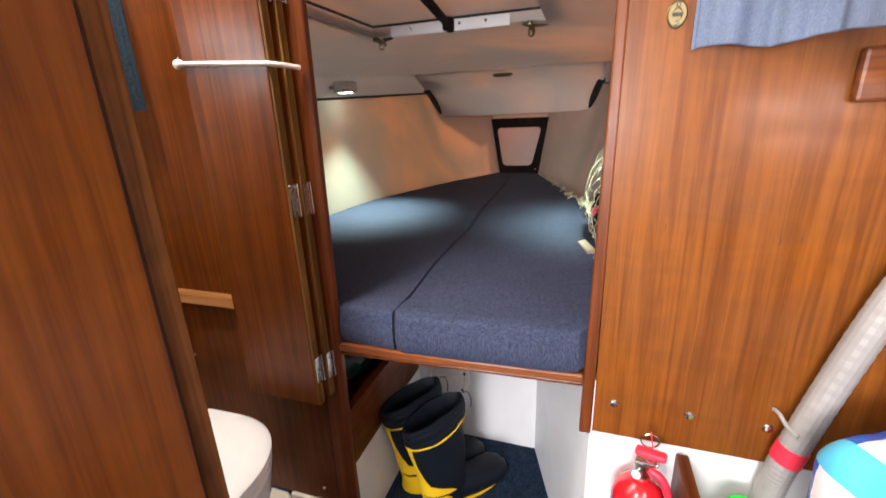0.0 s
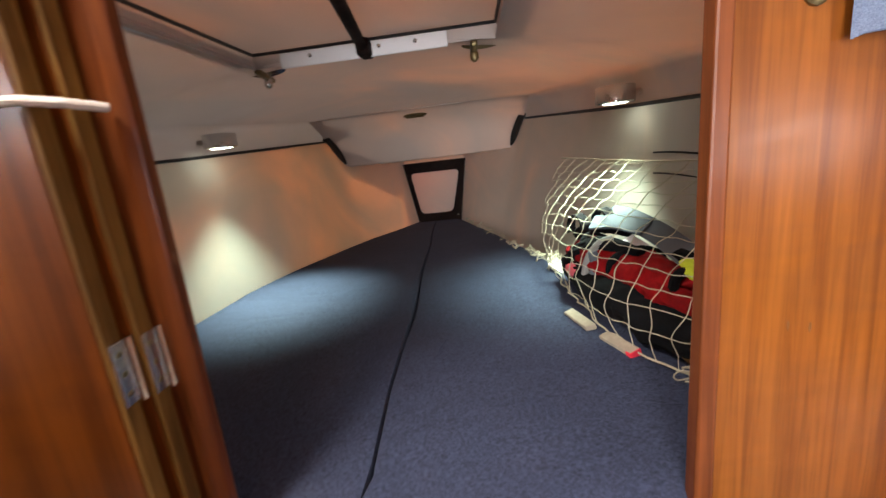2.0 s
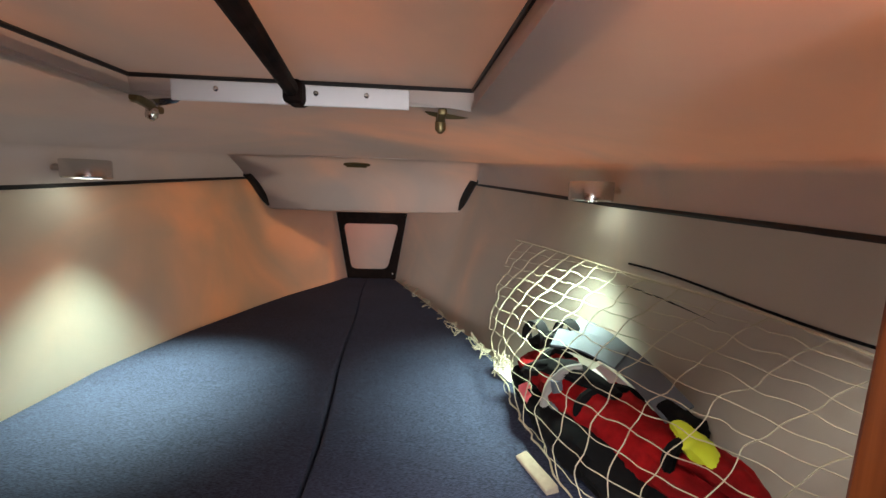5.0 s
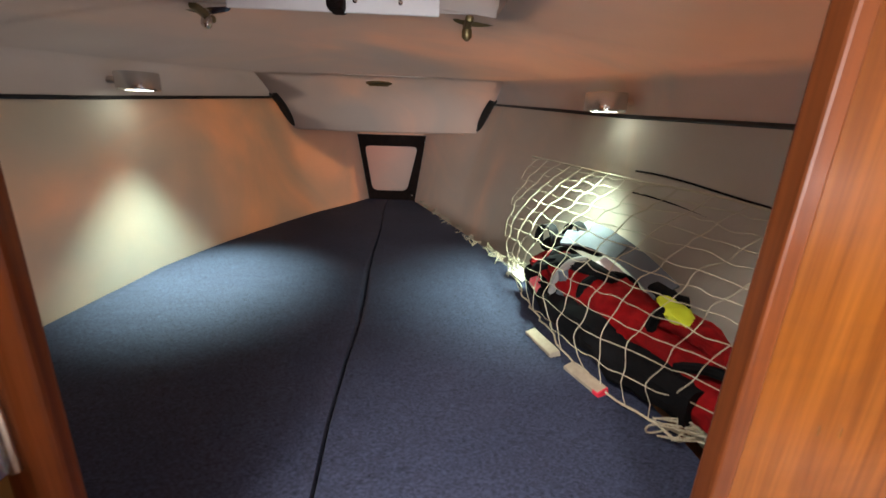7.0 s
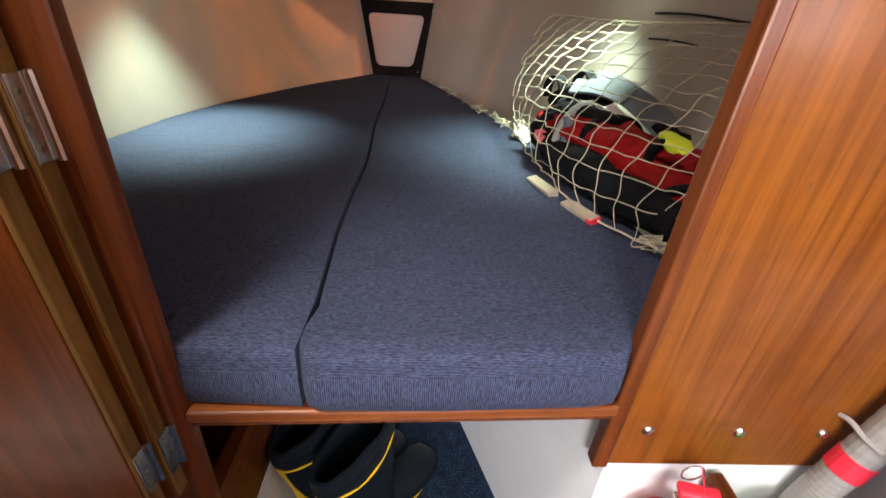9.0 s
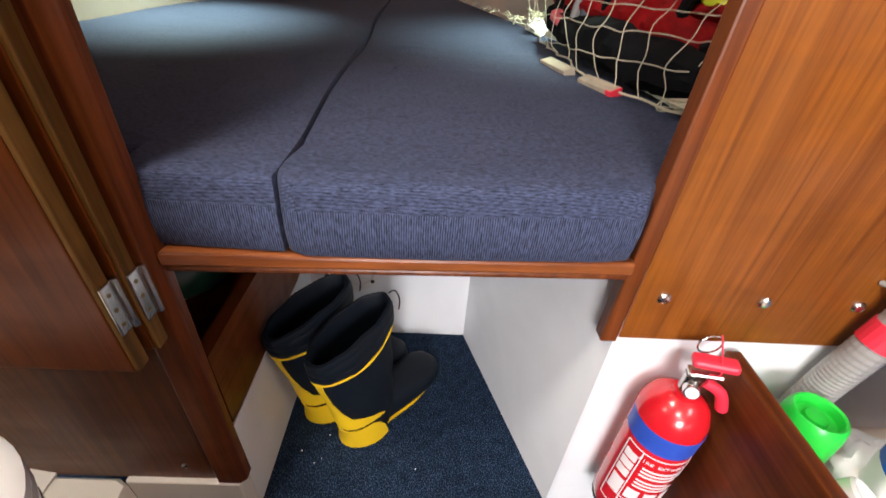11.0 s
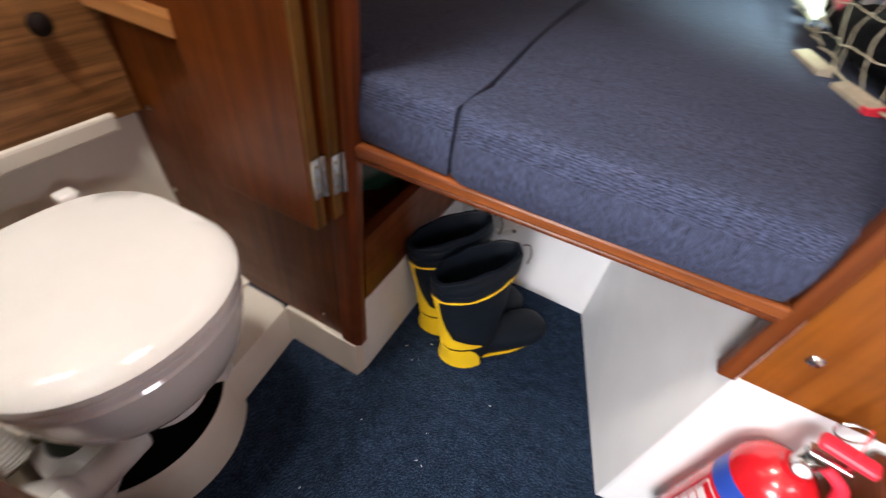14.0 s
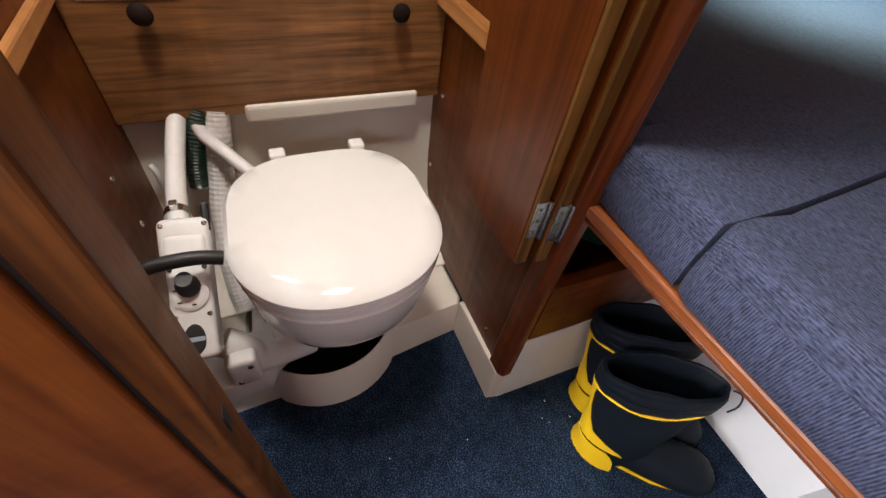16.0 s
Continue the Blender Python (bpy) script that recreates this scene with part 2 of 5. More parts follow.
BLACKCLOTH = plain("black_cloth", (0.006, 0.006, 0.007), 0.9, vary=0.3, bumps=0.3)
PINK = plain("pink_plastic", (0.85, 0.16, 0.19), 0.5)
LIME = plain("lime_cloth", (0.62, 0.72, 0.03), 0.6)
BLUEWRAP = plain("blue_wrapper", (0.02, 0.13, 0.60), 0.22, vary=0.1, bumps=0.2)
CYANWRAP = plain("cyan_wrapper", (0.10, 0.55, 0.80), 0.22, vary=0.05)
WHITEWRAP = plain("white_wrapper", (0.80, 0.80, 0.80), 0.3, vary=0.05, bumps=0.3)
GREYPRINT = plain("grey_print", (0.35, 0.40, 0.45), 0.4)
for dull in (REDCLOTH, BLACKCLOTH, GREYPLASTIC, BLACKWOOD, RUBBER):
    dull.node_tree.nodes["Principled BSDF"].inputs["Specular IOR Level"].default_value = 0.15
LEDGLASS, _n, _l, _b = node_mat("lit_lens")
_b.inputs["Emission Color"].default_value = (0.92, 1.0, 0.85, 1)
_b.inputs["Emission Strength"].default_value = 14

# ---- building tools ----


def thing(name, at, label, category, group="", kind=""):
    ob = new(name)
    ob.empty_display_size = 0.05
    ob.location = at
    return tagged(ob, label, category, group, kind)


def part(name, bm, material, parent=None, label="", smooth=False):
    mesh = bpy.data.meshes.new(name)
    bmesh.ops.recalc_face_normals(bm, faces=bm.faces)
    bm.to_mesh(mesh)
    bm.free()
    for mt in (material if isinstance(material, (list, tuple)) else [material]):
        mesh.materials.append(mt)
    if smooth:
        for p in mesh.polygons:
            p.use_smooth = True
        mesh.set_sharp_from_angle(angle=radians(40))
    ob = new(name, mesh)
    if parent is not None:
        ob.parent = parent
        base = Matrix.Identity(4)
        up = parent
        while up is not None:
            base = base @ up.matrix_basis.inverted() if up.type == "EMPTY" else base
            up = up.parent
        if parent.type == "EMPTY":
            ob.matrix_parent_inverse = base
    if label:
        ob["label"] = label
    return ob


def structure(name, bm, material, label, category, smooth=False):
    return tagged(part(name, bm, material, None, "", smooth), label, category, "", "structure")


def box(x0, x1, y0, y1, z0, z1, bevel=0.0, segments=2, bm=None, m=None):
    b = bmesh.new()
    bmesh.ops.create_cube(b, size=1)
    for v in b.verts:
        v.co = Vector(((x0 + x1) / 2 + v.co.x * (x1 - x0), (y0 + y1) / 2 + v.co.y * (y1 - y0), (z0 + z1) / 2 + v.co.z * (z1 - z0)))
    if bevel:
        bmesh.ops.bevel(b, geom=b.edges[:], offset=bevel, segments=segments, affect="EDGES", profile=0.5)
    if m is not None:
        b.transform(m)
    return join(bm, b)


def join(bm, b):
    if bm is None:
        return b
    tmp = bpy.data.meshes.new("tmp")
    b.to_mesh(tmp)
    b.free()
    bm.from_mesh(tmp)
    bpy.data.meshes.remove(tmp)
    return bm


def grid(rows, bm=None, closed_u=False, closed_v=False, caps=False):
    """A skin over rows of points."""
    b = bmesh.new()
    vs = [[b.verts.new(p) for p in row] for row in rows]
    n, k = len(vs), len(vs[0])
    for i in range(n if closed_v else n - 1):
        for j in range(k if closed_u else k - 1):
            quad = [vs[i][j], vs[i][(j + 1) % k], vs[(i + 1) % n][(j + 1) % k], vs[(i + 1) % n][j]]
            b.faces.new(quad)
    if caps:
        b.faces.new(vs[0][::-1])
        b.faces.new(vs[-1])
    bmesh.ops.remove_doubles(b, verts=b.verts[:], dist=1e-6)
    return join(bm, b)


def solid(rows, thick):
    """A skin with thickness."""
    b = grid(rows)
    bmesh.ops.recalc_face_normals(b, faces=b.faces)
    bmesh.ops.solidify(b, geom=b.faces[:], thickness=thick)
    return b


def lathe(profile, m=None, segments=32, bm=None):
    """Turned shape: (radius, height) pairs about z, then placed by m."""
    rows = [[Vector((max(r, 1e-5) * math.cos(2 * math.pi * k / segments), max(r, 1e-5) * math.sin(2 * math.pi * k / segments), h)) for k in range(segments)] for r, h in profile]
    b = grid(rows, closed_u=True, caps=True)
    if m is not None:
        b.transform(m)
    return join(bm, b)


def smooth_path(points, steps=8):
    pts = [Vector(p) for p in points]
    out = []
    for i in range(len(pts) - 1):
        p0, p1, p2, p3 = pts[max(i - 1, 0)], pts[i], pts[i + 1], pts[min(i + 2, len(pts) - 1)]
        for s in range(steps):
            t = s / steps
            out.append(0.5 * ((2 * p1) + (p2 - p0) * t + (2 * p0 - 5 * p1 + 4 * p2 - p3) * t * t + (3 * p1 - p0 - 3 * p2 + p3) * t ** 3))
    return out + [pts[-1]]


def tube(points, radius, segments=10, bm=None, ribs=0.0, pitch=3):
    """A round tube along points; ribs: how far every few rings stand proud."""
    pts = [Vector(p) for p in points]
    up = Vector((0, 0, 1)) if abs((pts[1] - pts[0]).normalized().z) < 0.9 else Vector((1, 0, 0))
    rows = []
    for i, p in enumerate(pts):
        d = (pts[min(i + 1, len(pts) - 1)] - pts[max(i - 1, 0)]).normalized()
        side = d.cross(up).normalized()
        up = side.cross(d).normalized()
        r = radius + (ribs if ribs and i % pitch == 0 else 0)
        rows.append([p + r * (math.cos(2 * math.pi * k / segments) * side + math.sin(2 * math.pi * k / segments) * up) for k in range(segments)])
    return grid(rows, bm, closed_u=True, caps=True)


def prism(poly, z0, z1, bevel=0.0, bm=None):
    """Upright prism over a plan outline."""
    b = bmesh.new()
    f = b.faces.new([b.verts.new((x, y, z0)) for x, y in poly])
    top = bmesh.ops.extrude_face_region(b, geom=[f])
    for v in top["geom"]:
        if isinstance(v, bmesh.types.BMVert):
            v.co.z = z1
    if bevel:
        bmesh.ops.bevel(b, geom=b.edges[:], offset=bevel, segments=2, affect="EDGES", profile=0.5)
    return join(bm, b)


def to(place, toward=(0, 0, 1)):
    """A pose at a place whose z axis points in a direction."""
    return Matrix.Translation(place) @ Vector(toward).to_track_quat("Z", "Y").to_matrix().to_4x4()

# ---- structure: sole, hull, deckhead, bulkheads ----
structure("floor", prism([(-1.2, -2.2), (1.2, -2.2), (1.2, 1.5), (-1.2, 1.5)], -0.03, 0.0), CARPET, "navy blue short-pile carpet on the cabin sole", "carpet")


def half_breadth(y, z):
    """Inside of the hull at a station and a height, berth area."""
    top = np.interp(y, [0.9, 1.3, 1.75, 2.1, 2.56, 2.9, 3.05], [0.80, 0.74, 0.645, 0.575, 0.455, 0.20, 0.12])
    low = np.interp(y, [0.9, 1.3, 1.75, 2.1, 2.56, 2.9, 3.05], [0.70, 0.69, 0.635, 0.52, 0.33, 0.125, 0.05])
    return low + (top - low) * min(1.15, max(-0.2, (z - 0.72) / 0.47))


def line_z(y):
    """Height of the dark trim line along the hull."""
    return float(np.interp(y, [0.9, 1.2, 1.75, 2.56, 2.9], [1.155, 1.166, 1.186, 1.228, 1.24]))


stations = [0.968 + 0.05 * k for k in range(40)]
for side, word in ((-1, "port"), (1, "starboard")):
    rows = []
    for y in stations:
        zs = [0.55 + (line_z(y) + 0.004 - 0.55) * k / 10 for k in range(11)]
        rows.append([(side * half_breadth(y, z), y, z) for z in zs])
    if side > 0:
        rows = [r[::-1] for r in rows]
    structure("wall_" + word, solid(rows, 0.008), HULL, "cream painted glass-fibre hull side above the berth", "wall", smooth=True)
    # dark trim along the line where hull and deck meet
    pts = [(side * (half_breadth(y, line_z(y)) - 0.004), y, line_z(y)) for y in np.linspace(0.968, 2.56, 24)]
    structure("trim_" + word, tube(pts, 0.0065, 6), BLACK, "dark brown trim strip along the hull joint", "trim")

# deckhead: upright margin above the trim, then a cambered sheet with the hatch opening
HX0, HX1, HY0, HY1 = -0.222, 0.282, 0.985, 1.445
for side, word in ((-1, "port"), (1, "starboard")):
    rows = []
    for y in np.linspace(0.968, 2.56, 24):
        w, z = half_breadth(y, line_z(y)), line_z(y)
        rows.append([(side * (w + 0.004), y, z + 0.003), (side * (w - 0.012), y, z + 0.05), (side * (w - 0.022), y, z + 0.078), (side * (w - 0.042), y, z + 0.094), (side * (w - 0.075), y, z + 0.101)])
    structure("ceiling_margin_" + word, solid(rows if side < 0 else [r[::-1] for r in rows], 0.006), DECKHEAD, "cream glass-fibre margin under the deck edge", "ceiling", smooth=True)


def deck_z(x, y):
    w = half_breadth(y, line_z(y)) - 0.075
    edge = line_z(y) + 0.101
    crown = float(np.interp(y, [0.9, 1.5, 2.1, 2.3], [1.366, 1.359, 1.345, 1.325]))
    u = min(1.0, abs(x) / w)
    return edge + (crown - edge) * (1 - u * u)


def deck_strip(ys, fs):
    rows = []
    for y in ys:
        w = half_breadth(y, line_z(y)) - 0.073
        rows.append([(x, y, deck_z(x, y)) for x in fs(w)])
    return rows


bm = solid(deck_strip(np.linspace(HY1, 2.36, 18), lambda w: np.linspace(-w, w, 25)), 0.012)
for fs in (lambda w: np.linspace(-w, HX0, 9), lambda w: np.linspace(HX1, w, 9)):
    join(bm, solid(deck_strip(np.linspace(0.968, HY1, 12), fs), 0.012))
join(bm, solid(deck_strip([0.968, HY0], lambda w: np.linspace(HX0, HX1, 9)), 0.012))
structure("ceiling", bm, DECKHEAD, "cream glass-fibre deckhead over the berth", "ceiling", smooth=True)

# rounded forward panel from the deckhead down to the bow locker
rows = []
for y, z, w in ((2.335, 1.322, 0.465), (2.40, 1.302, 0.465), (2.46, 1.278, 0.465), (2.51, 1.247, 0.46), (2.55, 1.205, 0.45), (2.58, 1.16, 0.44), (2.598, 1.125, 0.435), (2.602, 1.114, 0.435), (2.615, 1.110, 0.435), (2.95, 1.114, 0.40)):
    rows.append([(x, y + 0.02 * (1 - (x / w) ** 2) - 0.01, z - 0.006 * (1 - (x / w) ** 2)) for x in np.linspace(-w, w, 17)])
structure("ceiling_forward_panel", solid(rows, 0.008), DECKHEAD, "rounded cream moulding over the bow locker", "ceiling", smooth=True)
# bow bulkhead behind the locker frame
structure("wall_bow", box(-0.32, 0.32, 2.925, 2.945, 0.55, 1.20), HULL, "cream painted bow bulkhead", "wall")

# hatch: coaming, lid, gasket
hatch = thing("deck_hatch", (0.03, 1.23, 1.345), "closed cream glass-fibre deck hatch with a dark gasket line", "hatch", kind="structure")
bm = box(HX0 - 0.012, HX1 + 0.012, HY0 - 0.012, HY1 + 0.012, 1.366, 1.382, 0.004)
part("lid", bm, DECKHEAD, hatch)
for b in ((HX0 - 0.012, HX0 - 0.003, HY0 - 0.01, HY1 + 0.01), (HX1 + 0.003, HX1 + 0.012, HY0 - 0.01, HY1 + 0.01), (HX0 - 0.003, HX1 + 0.003, HY1 + 0.003, HY1 + 0.012), (HX0 - 0.003, HX1 + 0.003, HY0 - 0.012, HY0 - 0.003)):
    part("rim", box(*b, 1.335, 1.368), DECKHEAD, hatch)
for x0, x1 in ((-0.165, 0.02), (0.023, 0.185)):
    part("front_strip", box(x0, x1, HY1 - 0.001, HY1 + 0.006, 1.329, 1.359, 0.002), WHITE, hatch, "white screwed strip")
part("side_strip", box(HX0 - 0.032, HX0 - 0.004, HY0, HY1 - 0.02, 1.338, 1.352, 0.003), WHITE, hatch, "white screwed strip")
gas = [(HX0, HY0), (HX1, HY0), (HX1, HY1), (HX0, HY1)]
for i in range(4):
    a, b2 = gas[i], gas[(i + 1) % 4]
    part("gasket", tube([(*a, 1.362), (*b2, 1.362)], 0.0032, 6), BLACK, hatch)
for x in (-0.1, 0.045, 0.12):
    part("screw", lathe([(0.004, 0), (0.004, 0.0015), (0.002, 0.003)], to((x, HY1 - 0.001, 1.347), (0, -1, 0)), 10), STEEL, hatch)
bm = tube([(0.012, 1.462, 1.345), (0.015, 1.42, 1.347), (0.04, 1.2, 1.352), (0.062, 1.0, 1.356)], 0.011, 10)
part("support_bar", bm, BLACKWOOD, hatch, "dark wooden bar across the lid")
part("bar_end", box(0.002, 0.03, 1.415, 1.468, 1.328, 1.362, 0.007), BLACKWOOD, hatch)


def hatch_catch(x, flip):
    c = thing("hatch_catch", (x, 1.50, 1.335), "chrome swivel catch screwed beside the deck hatch", "catch", "catches of the deck hatch")
    y = 1.502
    z, mt = deck_z(x, y) - 0.001, STEEL if flip > 0 else BRASS
    m = to((x + 0.018 * (flip < 0), y - 0.004, z - 0.006), (0, -1, -0.55))
    part("base_plate", lathe([(0.044, -0.002), (0.045, 0.003), (0.040, 0.006), (0.016, 0.007)], m @ Matrix.Diagonal((1.0, 0.30, 1, 1)), 24), mt, c, smooth=True)
    part("stem", tube([(x, y, z), (x, y - 0.004, z - 0.022)], 0.008, 12), mt, c, smooth=True)
    part("arm", box(-0.007, 0.007, -0.052, 0.020, -0.006, 0.006, 0.004, 2, None, Matrix.Translation((x, y, z - 0.022)) @ pose(0, 0, 0, -8, 0, 0)), BRASS, c)
    part("knob", lathe([(0.003, -0.012), (0.009, -0.007), (0.009, 0.006), (0.004, 0.012)], to((x, y - 0.006, z - 0.032), (0, -0.3, -1)), 12), mt, c, smooth=True)
    for dx in (-0.032, 0.032):
        part("screw", lathe([(0.0055, 0), (0.0055, 0.003)], m @ Matrix.Translation((dx, 0, 0.003)), 10), BLACK, c)


hatch_catch(-0.222, 1)
hatch_catch(0.237, -1)

# bow locker frame
frame_thing = thing("bow_locker_frame", (0, 2.88, 0.75), "dark brown tapered wooden frame round the bow locker opening", "frame", kind="structure")
OUT = [(-0.158, 0.735), (0.128, 0.735), (0.212, 1.076), (-0.218, 1.076)]
INN = [(-0.105, 0.785), (0.078, 0.785), (0.135, 1.020), (-0.143, 1.020)]


def ring_poly(poly, r, n=5):
    out = []
    k = len(poly)
    for i in range(k):
        p0, p, p1 = Vector(poly[i - 1]), Vector(poly[i]), Vector(poly[(i + 1) % k])
        a, b = (p0 - p).normalized() * r, (p1 - p).normalized() * r
        for j in range(n):
            t = j / (n - 1)
            out.append((p + a) * (1 - t) ** 2 + p * 2 * t * (1 - t) + (p + b) * t * t)
    return out


ro, ri = ring_poly(OUT, 0.008), ring_poly(INN, 0.03)
rows = [[(p.x, y, p.y) for p in r] for r, y in ((ro, 2.921), (ro, 2.897), (ri, 2.897), (ri, 2.921))]
part("frame", grid(rows, closed_u=True, closed_v=True), BLACKWOOD, frame_thing)
for x, z in ((-0.132, 0.765), (0.105, 0.765), (0.172, 1.043), (-0.180, 1.043)):
    part("screw", lathe([(0.005, 0), (0.005, 0.002), (0.002, 0.003)], to((x, 2.897, z), (0, -1, 0)), 10), STEEL, frame_thing)
# locker recess seen through the frame, its dim pinkish light put into the colour
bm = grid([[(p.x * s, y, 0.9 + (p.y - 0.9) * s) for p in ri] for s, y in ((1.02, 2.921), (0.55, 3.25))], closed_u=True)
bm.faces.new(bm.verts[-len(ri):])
structure("wall_bow_recess", bm, RECESS, "cream glass-fibre recess behind the bow frame, its dim pinkish light painted in", "wall")

# brackets, vent fitting, puck lights
for side in (-1, 1):
    b = thing("hull_bracket", (side * 0.44, 2.56, 1.2), "black plastic end cap where trim and forward panel meet", "bracket", "end caps of the trim")
    pts = smooth_path([(side * 0.452, 2.50, 1.245), (side * 0.436, 2.53, 1.215), (side * 0.405, 2.60, 1.125)], 5)
    bm = tube(pts, 0.019, 8)
    part("cap", bm, BLACK, b, smooth=True)
v = thing("vent_fitting", (0, 2.40, 1.292), "small tarnished metal fitting on the forward panel", "fitting")
part("plate", lathe([(0.05, 0), (0.05, 0.004), (0.044, 0.006)], to((-0.013, 2.40, 1.289), (0, -0.35, -1)) @ Matrix.Diagonal((1, 0.35, 1, 1)), 20), BRASS, v)
part("bar", tube([(-0.05, 2.392, 1.28), (0.024, 2.392, 1.28)], 0.004, 6), BRASS, v)


def puck(x, y, z, out, spot_at, watts, wide):
    p = thing("puck_light", (x, y, z), "round brushed-metal puck light, switched on, under the deck edge", "lamp", "puck lights")
    part("housing", lathe([(0.046, 0.021), (0.048, 0.018), (0.048, -0.018), (0.045, -0.021), (0.035, -0.021), (0.034, -0.017)], to((x, y, z), (0, 0, 1)), 28), STEEL, p, smooth=True)
    part("lens", lathe([(0.0315, 0.0), (0.0315, 0.002), (0.025, 0.003)], to((x, y, z - 0.0185), (0, 0, -1)), 24), LEDGLASS, p, "lit greenish-white lens")
    wall_x = half_breadth(y, line_z(y)) - 0.006
    part("bracket", tube([(x + out * 0.035, y, z), (out * wall_x, y, z + 0.004)], 0.008, 10), DECKHEAD, p)
    lamp("puck_glow", "SPOT", look((x - out * 0.045, y, z - 0.045), spot_at), watts, (0.76, 1.0, 0.82), spot=wide, blend=1.0, soft=0.028)


puck(-0.548, 1.805, 1.230, -1, (-0.435, 1.75, 0.73), 66.0, 80)
puck(0.585, 1.675, 1.214, 1, (0.47, 1.70, 0.73), 46.0, 92)

# ---- bulkheads ----
Y_B = 0.945
bm = box(0.446, 1.25, Y_B, Y_B + 0.018, 0.484, 1.9)
structure("wall_starboard_bulkhead", bm, TEAK, "varnished teak plywood bulkhead beside the berth opening", "wall")
bm = box(0.429, 0.447, Y_B - 0.004, Y_B + 0.019, 0.478, 1.9, 0.003)
for v in bm.verts:
    v.co.x += 0.013 * (v.co.z - 1.1) if v.co.x < 0.438 else 0.006 * (v.co.z - 1.1)
structure("trim_starboard_jamb", bm, TEAK_TRIM, "varnished teak edge trim of the bulkhead", "trim")
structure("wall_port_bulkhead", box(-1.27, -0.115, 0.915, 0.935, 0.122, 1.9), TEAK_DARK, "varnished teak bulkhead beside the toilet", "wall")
bm = prism([(-0.150, 0.906), (-0.114, 0.906), (-0.103, 0.914), (-0.103, 0.928), (-0.150, 0.955)], 0.125, 1.9, 0.003)
for v in bm.verts:
    v.co.x += 0.018 * (v.co.z - 0.65)
structure("trim_port_jamb", bm, TEAK_TRIM, "varnished teak door jamb of the berth opening", "trim")
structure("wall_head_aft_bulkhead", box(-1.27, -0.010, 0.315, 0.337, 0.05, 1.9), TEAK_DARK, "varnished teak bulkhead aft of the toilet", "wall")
# return panel at the end of the aft bulkhead, with a worn edge strip
structure("wall_return_panel", box(-0.010, 0.016, -0.25, 0.456, 0.02, 1.9, 0.002), TEAK, "varnished teak partition panel at the toilet entrance", "wall")
structure("trim_return_groove", box(-0.008, 0.011, 0.456, 0.460, 0.02, 1.9), BLACK, "dark gap beside the partition's edge strip", "trim")
structure("trim_return_edge", box(-0.028, 0.014, 0.460, 0.485, 0.02, 1.9, 0.003), WORN, "worn bare edge strip of the partition", "trim")
# unseen closing walls, deckhead and header of the saloon behind, added to block daylight
structure("wall_saloon_starboard", box(1.25, 1.27, -2.2, 0.97, -0.03, 1.9), TEAK, "unseen teak wall added to close the saloon side", "wall")
structure("wall_saloon_port", box(-1.27, -1.25, -2.2, 0.97, 0.0, 1.9), TEAK, "unseen teak wall added to close the saloon side", "wall")
structure("wall_saloon_aft", box(-1.27, 1.27, -2.22, -2.2, 0.0, 1.9), TEAK, "unseen teak wall added to close the saloon aft", "wall")
structure("ceiling_saloon", box(-1.27, 1.27, -2.2, 0.965, 1.82, 1.84), DECKHEAD, "unseen cream deckhead added over the saloon", "ceiling")
structure("wall_header", box(-0.115, 0.431, 0.945, 0.965, 1.375, 1.9), TEAK, "unseen teak header added above the berth opening", "wall")

# ---- berth ----
ZB = 0.611
bm = prism([(-0.10, 0.936), (0.421, 0.947), (0.422, 0.966), (0.69, 0.965), (0.64, 1.75), (0.33, 2.56), (0.1, 2.92), (-0.1, 2.92), (-0.33, 2.56), (-0.64, 1.75), (-0.69, 0.965), (-0.11, 0.965)], ZB - 0.008, ZB + 0.005)
structure("berth_board", bm, TEAK_DARK, "dark plywood berth base", "berth")
structure("trim_berth_edge", prism([(-0.104, 0.909), (0.422, 0.930), (0.422, 0.945), (-0.104, 0.934)], ZB - 0.010, ZB + 0.007, 0.004), TEAK_ACROSS, "varnished teak edge strip along the berth front", "trim")
structure("trim_berth_lip", prism([(-0.104, 0.913), (0.422, 0.934), (0.422, 0.945), (-0.104, 0.934)], ZB - 0.020, ZB - 0.0115, 0.003), TEAK_TRIM, "worn lower moulding of the berth edge", "trim")
# under the berth
structure("wall_underberth_port", box(-0.145, -0.118, 0.93, 1.42, 0.0, 0.25), WHITE, "white painted lower side of the footwell", "wall")
bm = box(-0.142, -0.120, 0.945, 1.40, 0.25, 0.41)
box(-0.142, -0.120, 1.22, 1.40, 0.41, ZB - 0.009, 0, 2, bm)
structure("wall_underberth_locker", bm, TEAK_FORE, "varnished teak side of the locker under the berth", "wall")
# far side is painted black to stand for the shade inside the locker
structure("wall_locker_shade", box(-0.62, -0.60, 0.94, 1.42, 0.2, 0.59), BLACK, "locker side painted black for the shade inside", "wall")
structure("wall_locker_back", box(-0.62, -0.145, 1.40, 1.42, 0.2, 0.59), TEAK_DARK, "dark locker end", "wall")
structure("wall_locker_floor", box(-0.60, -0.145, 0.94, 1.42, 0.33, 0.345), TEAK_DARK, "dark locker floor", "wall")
structure("wall_underberth_back", box(-0.145, 0.33, 1.39, 1.41, 0.0, ZB - 0.009), WHITE, "white painted panel behind the footwell", "wall")
structure("wall_underberth_starboard", prism([(0.29, 1.40), (0.441, 0.945), (0.46, 0.952), (0.31, 1.405)], 0.0, ZB - 0.009), WHITE, "white painted side of the footwell", "wall")
structure("wall_starboard_low", box(0.443, 1.25, 0.948, 0.968, 0.0, 0.484), WHITE, "white painted panel under the bulkhead", "wall")
